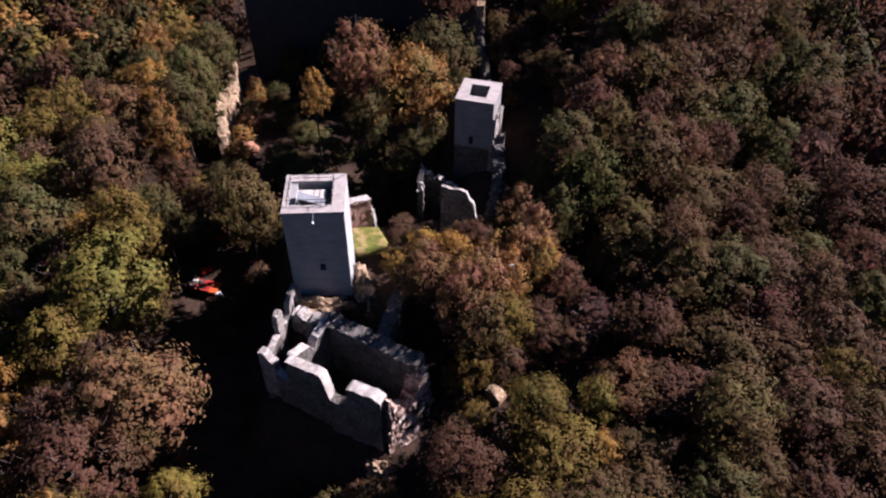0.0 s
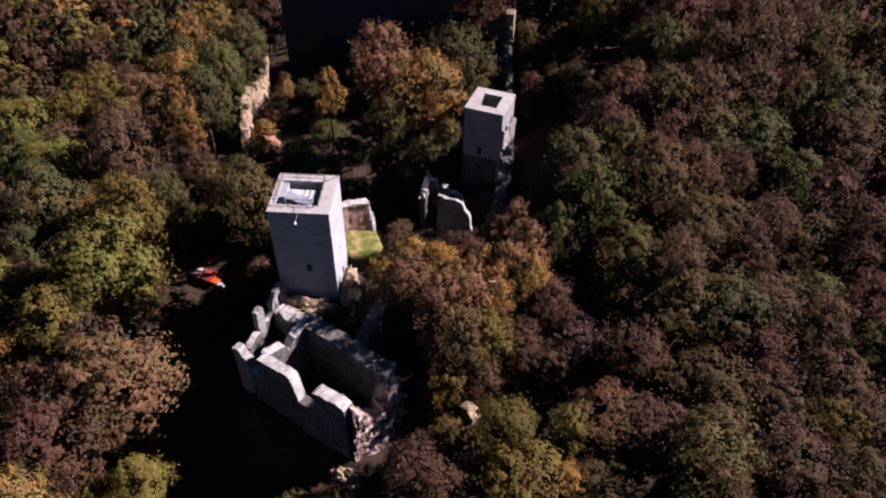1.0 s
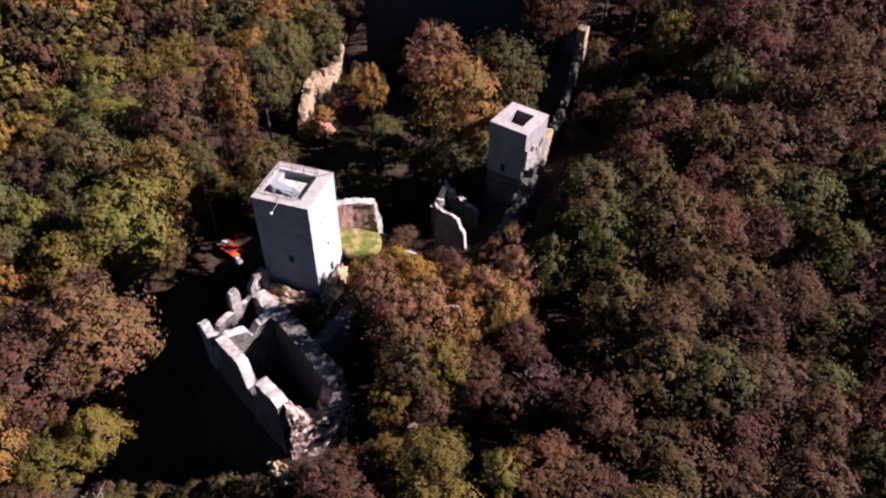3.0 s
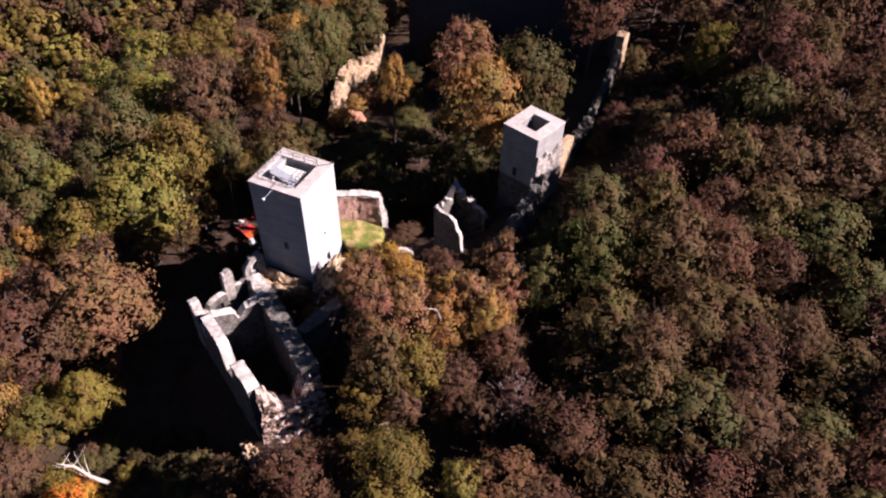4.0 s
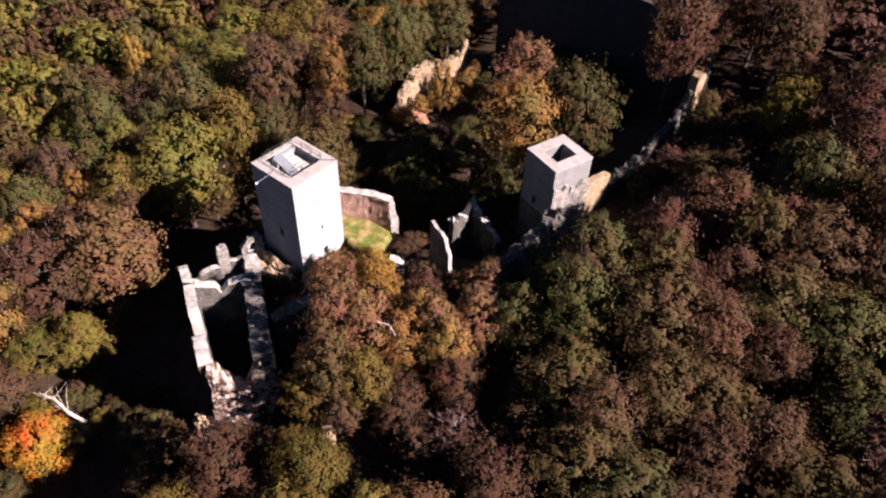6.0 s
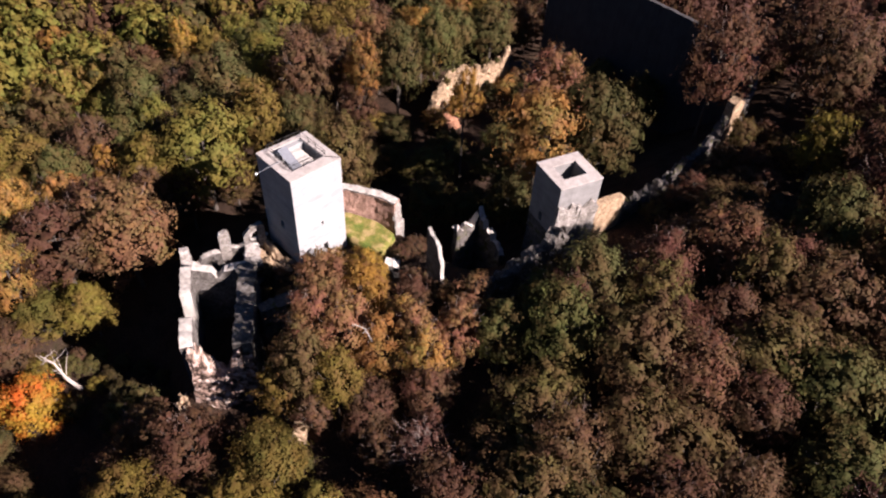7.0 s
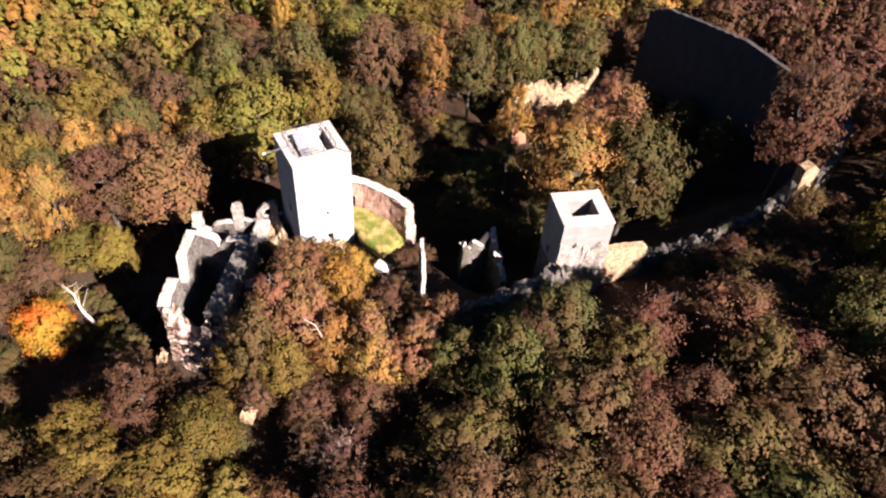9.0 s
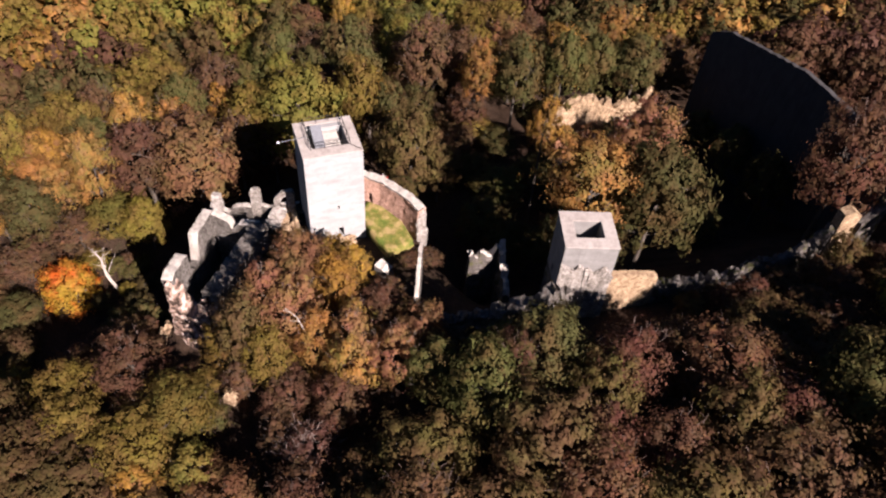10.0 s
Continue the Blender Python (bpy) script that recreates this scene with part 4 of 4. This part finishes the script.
# glade below the hall
for kind, x, y, top, r in (
        ("olive", 22.3, -13.2, 0.5, 2.5), ("green", 30.6, -17.6, -1.0, 2.6), ("olive", 24.4, -17.6, -3.2, 2.5), ("brown", 22.8, -20.4, -3.8, 2.8),
        ("green", 26.0, -11.6, -0.5, 2.8), ("brown", 32.6, -9.6, -0.5, 2.4), ("lime", 31.8, -20.4, 5.4, 4.6), ("lime", 39.2, -19.6, 4.4, 2.8),
        ("yellow", 38.8, -26.0, 2.2, 3.2), ("brown", 27.0, -25.5, -1.0, 3.8), ("olive", 22.0, -34.2, 0.8, 5.0), ("brown", 21.6, -26.0, 3.2, 5.0)):
    grow(kind, x, y, top, r)
# wood outside the curtain
for kind, x, y, top, r in (
        ("green", 41.6, 20.4, 16.6, 5.9), ("green", 37.4, 17.4, 10.2, 3.6), ("green", 43.6, 12.6, 16.2, 5.2), ("mauve", 46.8, 28.4, 17.4, 5.4),
        ("mauve", 51.4, 37.0, 19.4, 6.4), ("mauve", 57.6, 41.0, 17.0, 6.2), ("brown", 46.2, 34.8, 15.0, 4.4), ("moss", 45.2, 46.0, 13.2, 4.6),
        ("moss", 53.2, 16.0, 17.8, 6.4), ("mauve", 58.8, 19.0, 16.4, 5.4), ("moss", 49.0, 4.4, 11.8, 5.8), ("brown", 54.2, 2.0, 14.0, 4.8),
        ("moss", 57.6, 9.0, 13.6, 5.4), ("moss", 62.6, 27.4, 17.2, 6.2), ("mauve", 57.0, 28.4, 16.2, 5.0), ("brown", 64.2, 36.0, 20.0, 6.6),
        ("moss", 63.0, 12.6, 11.6, 6.2), ("moss", 54.0, -2.8, 10.6, 5.2), ("brown", 67.4, -1.2, 8.4, 6.2), ("moss", 75.6, 10.4, 9.4, 6.4),
        ("moss", 57.2, -13.0, 5.4, 6.8), ("mauve", 64.0, -8.8, 7.0, 5.6), ("brown", 72.0, -11.6, 6.8, 6.0), ("brown", 48.0, -8.5, 6.8, 5.0),
        ("mauve", 53.4, 21.4, 16.0, 4.6), ("olive", 49.2, 66.0, 19.4, 4.4), ("mauve", 61.5, 55.5, 24.0, 7.0), ("mauve", 26.8, 74.6, 24.0, 6.6),
        ("brown", 45.5, 3.5, 6.5, 4.0), ("brown", 41.5, 17.0, 14.5, 3.6), ("moss", 54.5, -23.0, 8.0, 6.2)):
    grow(kind, x, y, top, r)
for kind, x, y, top, r in (("moss", 36.6, 45, 6.0, 2.4), ("brown", 36.8, 50, 6.4, 2.6), ("mauve", 37.0, 55, 6.6, 2.6), ("brown", 36.6, 60, 6.6, 2.6), ("brown", 36.4, 65, 7.2, 2.6), ("moss", 36.2, 69.8, 10.2, 2.5), ("brown", 38.0, 75, 8.4, 2.8), ("brown", 41, 66, 8.6, 3.2), ("moss", 43, 72, 9.2, 3.4), ("brown", 42, 60, 8.2, 3.2), ("mauve", 46, 60, 10.0, 3.4), ("brown", 46.5, 78, 11, 3.4)):
    grow(kind, x, y, top, r)


# a bleached dead trunk leaning out of the ditch
def make_snag():
    ob = thing("dead_tree", (-7.3, -30.9, lie(-7.3, -30.9)), "bleached dead tree trunk leaning over the ditch", "tree")
    a = Vector((0, 0, 0))
    tip = Vector((-4.3, -2.5, -11.4 - lie(-7.3, -30.9)))
    bm = bmesh.new()
    knee, bend = tip * 0.35 + Vector((0.5, -0.2, 0.5)), tip * 0.7 + Vector((0.1, 0.3, 0.5))
    rod(bm, a, knee, 0.32, 0.22, 8)
    rod(bm, knee, bend, 0.22, 0.13, 7)
    rod(bm, bend, tip, 0.13, 0.04, 7)
    part("trunk", bm, PALE_BARK, ob)
    for f, d in ((0.3, (-0.9, -0.9, 1.0)), (0.4, (-1.2, 0.8, 0.9)), (0.5, (-0.7, 0.2, 1.5)), (0.55, (1.0, -0.8, 1.2)), (0.62, (-1.5, 0.1, 0.3)), (0.7, (-1.1, -1.0, 0.5)), (0.72, (0.4, 1.2, 1.0)), (0.85, (0.7, -0.7, 0.3)), (0.9, (-0.3, 0.8, -0.2))):
        bm = bmesh.new()
        start = bend * (f / 0.7) if f <= 0.7 else bend.lerp(tip, (f - 0.7) / 0.3)
        m = start + Vector(d)
        rod(bm, start, m, 0.06, 0.035, 5)
        rod(bm, m, m + Vector(d) * 0.8 + Vector((0.2, 0.3, 0.6)), 0.035, 0.012, 4)
        part("branch", bm, PALE_BARK, ob)


make_snag()


# a dead branch in the crowns beside the keep
def make_dead_branch():
    ob = thing("dead_branch", (29.4, -5.5, 9.6), "bleached dead branch among russet leaves", "branch")
    for name, a, b, r0, r1 in (("stem", (0.6, 0.9, -1.8), (0.2, 0.2, 0.9), 0.09, 0.06), ("fork", (0.2, 0.2, 0.9), (-0.7, -0.9, 1.9), 0.06, 0.02), ("fork", (0.25, 0.3, 0.6), (1.1, 0.9, 1.8), 0.05, 0.02),
                               ("fork", (0.3, 0.4, 0.3), (0.9, -0.7, 1.5), 0.045, 0.02), ("fork", (-0.3, -0.4, 1.4), (-0.2, -1.2, 2.2), 0.035, 0.015)):
        bm = bmesh.new()
        rod(bm, a, b, r0, r1, 5)
        part(name, bm, PALE_BARK, ob)


make_dead_branch()


# a tarpaulin shelter at the foot of the keep rock
def make_shelter():
    """A low tarpaulin stretched over poles: orange at its clean end, red and littered beyond, heaped goods at the far end."""
    x, y = -19.2, 17.75
    z = -15.2
    ob = thing("tarpaulin_shelter", (x, y, z), "red and orange tarpaulin shelter strewn with leaves", "shelter")
    ob.rotation_euler.z = radians(-19)
    low = lie(x, y) - z - 0.5
    for px, py in ((-2.5, -1.1), (2.3, -1.1), (-2.5, 1.1), (2.3, 1.1)):
        bm = bmesh.new()
        rod(bm, (px, py, low), (px, py, 0.0), 0.04)
        part("pole", bm, METAL, ob)
    for lo, hi, mat, tint in ((-2.7, -0.4, RED_TARP, "dull red tarpaulin under litter"), (-0.38, 1.0, RED_TARP, "red tarpaulin"), (1.02, 2.5, ORANGE_TARP, "bright orange tarpaulin")):
        bm = bmesh.new()
        n = 10
        grid = [[bm.verts.new((lo + (hi - lo) * i / n, -1.25 + 2.5 * j / n, 0.05 + 0.12 * noise.noise((i * 0.5 + lo, j * 0.5, 1)))) for j in range(n + 1)] for i in range(n + 1)]
        for i in range(n):
            for j in range(n):
                bm.faces.new((grid[i][j], grid[i + 1][j], grid[i + 1][j + 1], grid[i][j + 1]))
        bmesh.ops.solidify(bm, geom=bm.faces[:], thickness=0.03)
        part("tarpaulin", bm, mat, ob, tint)
    g = random.Random(5)
    for k in range(70):
        bm = bmesh.new()
        px, py = g.triangular(-2.6, 1.3, -2.0), g.uniform(-1.15, 1.15)
        size = g.uniform(0.08, 0.24)
        c = Vector((px, py, 0.17))
        bm.faces.new([bm.verts.new(c + size * Vector((math.cos(a), math.sin(a), g.uniform(0, 0.4)))) for a in (0.2, 1.9, 3.5, 5.0)])
        part("fallen_leaf", bm, BARK, ob)
    for px, py, size, turn, mat in ((-2.2, 0.3, 0.5, 20, BOARD), (-1.9, -0.5, 0.4, 60, BARK), (-1.3, 0.5, 0.45, -30, BARK), (-2.3, -0.8, 0.35, 10, GREY_METAL)):
        bm = bmesh.new()
        box(bm, (-size, -size * 0.5, 0.1), (size, size * 0.5, 0.1 + size * 0.7), Matrix.Translation((px, py, 0)) @ Matrix.Rotation(radians(turn), 4, "Z"), 0.03)
        part("crate", bm, mat, ob, "weathered crate on the tarpaulin")
    for sx, sy, size, turn in ((-19.9, 21.9, 0.8, 20), (-18.1, 28.4, 0.9, -30)):
        bm = bmesh.new()
        n = 6
        grid = [[bm.verts.new((size * (i / n - 0.5) * 2.4, size * (j / n - 0.5) * 1.8, 0.35 * noise.noise((i * 0.4 + sx, j * 0.5, 4)))) for j in range(n + 1)] for i in range(n + 1)]
        for i in range(n):
            for j in range(n):
                bm.faces.new((grid[i][j], grid[i + 1][j], grid[i + 1][j + 1], grid[i][j + 1]))
        bmesh.ops.solidify(bm, geom=bm.faces[:], thickness=0.03)
        sheet = part("tarpaulin_sheet", bm, RED_TARP)
        sheet.matrix_basis = pose(sx, sy, lie(sx, sy) + 0.35, 0, 8, turn)
        tagged(sheet, "loose red tarpaulin sheet on the ditch floor", "tarpaulin")
    sack = outcrop("white sack beside the tarpaulin shelter", (-16.75, 15.7, lie(-16.75, 15.7) + 0.55), (0.75, 0.65, 0.8), WHITE, 0, 8, 0.2)
    sack.name = "sack"
    tagged(sack, category="sack")
    del sack["group"]


make_shelter()


# the rest of the wood, scattered between the trees above
OPEN_DITCH = [(-22, -8), (-14, -36), (2, -32), (14, -24), (12, -21), (-4, -13), (-1, 8), (-8, 24), (-20, 24)]
OPEN_WARD = [(-18, 28), (18, 20), (33, 30), (35, 85), (-22, 86), (-22, 52)]


def tone_at(x, y):
    """Mix of kinds, redder towards the rise, greener over the ditch."""
    if x > 18 and y < -8:
        return ["olive", "green", "brown", "moss", "moss", "brown", "russet"]
    if x > 58 and y <= 60:
        return ["moss", "brown", "green", "bare", "green", "brown", "mauve"]
    if x > 32 and y <= 60:
        return ["brown", "mauve", "russet", "moss", "mauve", "moss", "brown", "russet", "moss", "mauve"]
    if x > -12 and 84 < y < 130:
        return ["bare", "brown", "moss", "bare", "brown", "mauve"]
    if (x > 22 and y > 60) or (x > -30 and y > 84):
        return ["brown", "mauve", "moss", "bare", "brown"]
    if x < -72 and y < 10:
        return ["olive", "yellow", "lime", "olive", "orange", "lime"]
    if y > 60:
        return ["green", "olive", "brown", "green", "orange"]
    if x < -40:
        return ["olive", "brown", "moss", "green", "lime", "brown", "olive"]
    return ["olive", "brown", "olive", "green", "russet", "yellow", "orange", "olive", "moss"]


CLEAR = [(-66.0, 20.0, 6.0), (-36.0, -9.0, 4.5), (4.0, -38.0, 7.0), (25.0, -16.5, 6.0), (31.5, -15.5, 5.5), (34.5, -12.5, 4.5), (38.0, 32.0, 7.0), (44.5, 40.0, 6.0)]
for kind, x, y in (("green", -22, 27), ("brown", -17, 30), ("green", -13, 34), ("brown", -22, 34), ("olive", -27, 29), ("green", -19, 41), ("brown", -14, 27), ("olive", -25, 39), ("brown", -30, 35)):
    grow(kind, x, y, lie(x, y) + 7.0, 4.0)
wild = []
for attempt in range(16000):
    x, y = float(rng.uniform(-150, 150)), float(rng.uniform(-105, 165))
    if y < -90 or (x > 110 and y < -10) or inside(x, y) > (-7 if x > 12 else -3) or inside(x, y, OPEN_DITCH) > -3.5 or inside(x, y, OPEN_WARD) > -2:
        continue
    if any(math.hypot(x - a, y - b) < c for a, b, c in CLEAR):
        continue
    r = float(rng.uniform(4.0, 7.0))
    low = 30 < x < 40 and 44 < y < 84
    if low:
        r *= 0.7
    if any((x - a) ** 2 + (y - b) ** 2 < (0.53 * (r + c)) ** 2 for a, b, c in placed):
        continue
    placed.append((x, y, r))
    kinds = tone_at(x, y)
    high = float(rng.uniform(14, 18.5)) if x > 0 else float(rng.uniform(16, 21))
    if low:
        high *= 0.36
    elif x > 38 and 45 < y < 95:
        high = (5.5 + 0.5 * (x - 38) + float(rng.uniform(-1.5, 2.5)) if x < 57 else 23 + float(rng.uniform(-3, 3))) - lie(x, y)
    if -12 < x < 57 and 86 < y < 112:
        high = float(rng.uniform(6, 17))
    if -12 < x < 20 and y < -22:
        high, r = float(rng.uniform(6, 9)), r * 0.75
    if x > 20 and y < 45:
        crest = 9 + 0.32 * max(-20, min(32, y)) + (2 if x > 50 and y < 0 else 0)
        high = max(6.0, crest + float(rng.uniform(-1.6, 1.0)) - lie(x, y))
    wild.append((math.hypot(x - 12, y - 18), kinds[int(rng.integers(len(kinds)))], x, y, r, high))
wild.sort()
for _, kind, x, y, r, high in wild[:150]:
    tree(kind, x, y, lie(x, y) + high, r)
far_wood = {}
for away, kind, x, y, r, high in wild[150:]:
    far_wood.setdefault(kind, []).append((x, y, r, high, away))
for kind, spots in far_wood.items():
    base = [crown_arrays(CROWN_R, 56, 20, 0.42, 12.5, 300 + k, core=5) for k in range(3)]
    plain_base = [crown_arrays(CROWN_R, 36, 14, 0.75, 12.5, 310 + k, core=4) for k in range(3)]
    stack = []
    for k, (x, y, r, high, away) in enumerate(spots):
        a = float(rng.uniform(0, math.tau))
        v = (base if away < 92 else plain_base)[k % 3].copy()
        c, s = math.cos(a), math.sin(a)
        v = np.stack([c * v[:, 0] - s * v[:, 1], s * v[:, 0] + c * v[:, 1], v[:, 2]], 1)
        v *= np.array([r / CROWN_R, r / CROWN_R, high / TREE_H])
        if kind == "bare":
            v = v.reshape(-1, 3, 3)[::3].reshape(-1, 3)
        stack.append(v + np.array([x, y, lie(x, y) + high * (TREE_H - 12.5) / TREE_H]))
    ob = new("distant_wood", leaf_mesh("distant_wood", np.concatenate(stack), LEAF[kind]))
    tagged(ob, "distant crowns of the autumn wood", "forest", kind="stuff")
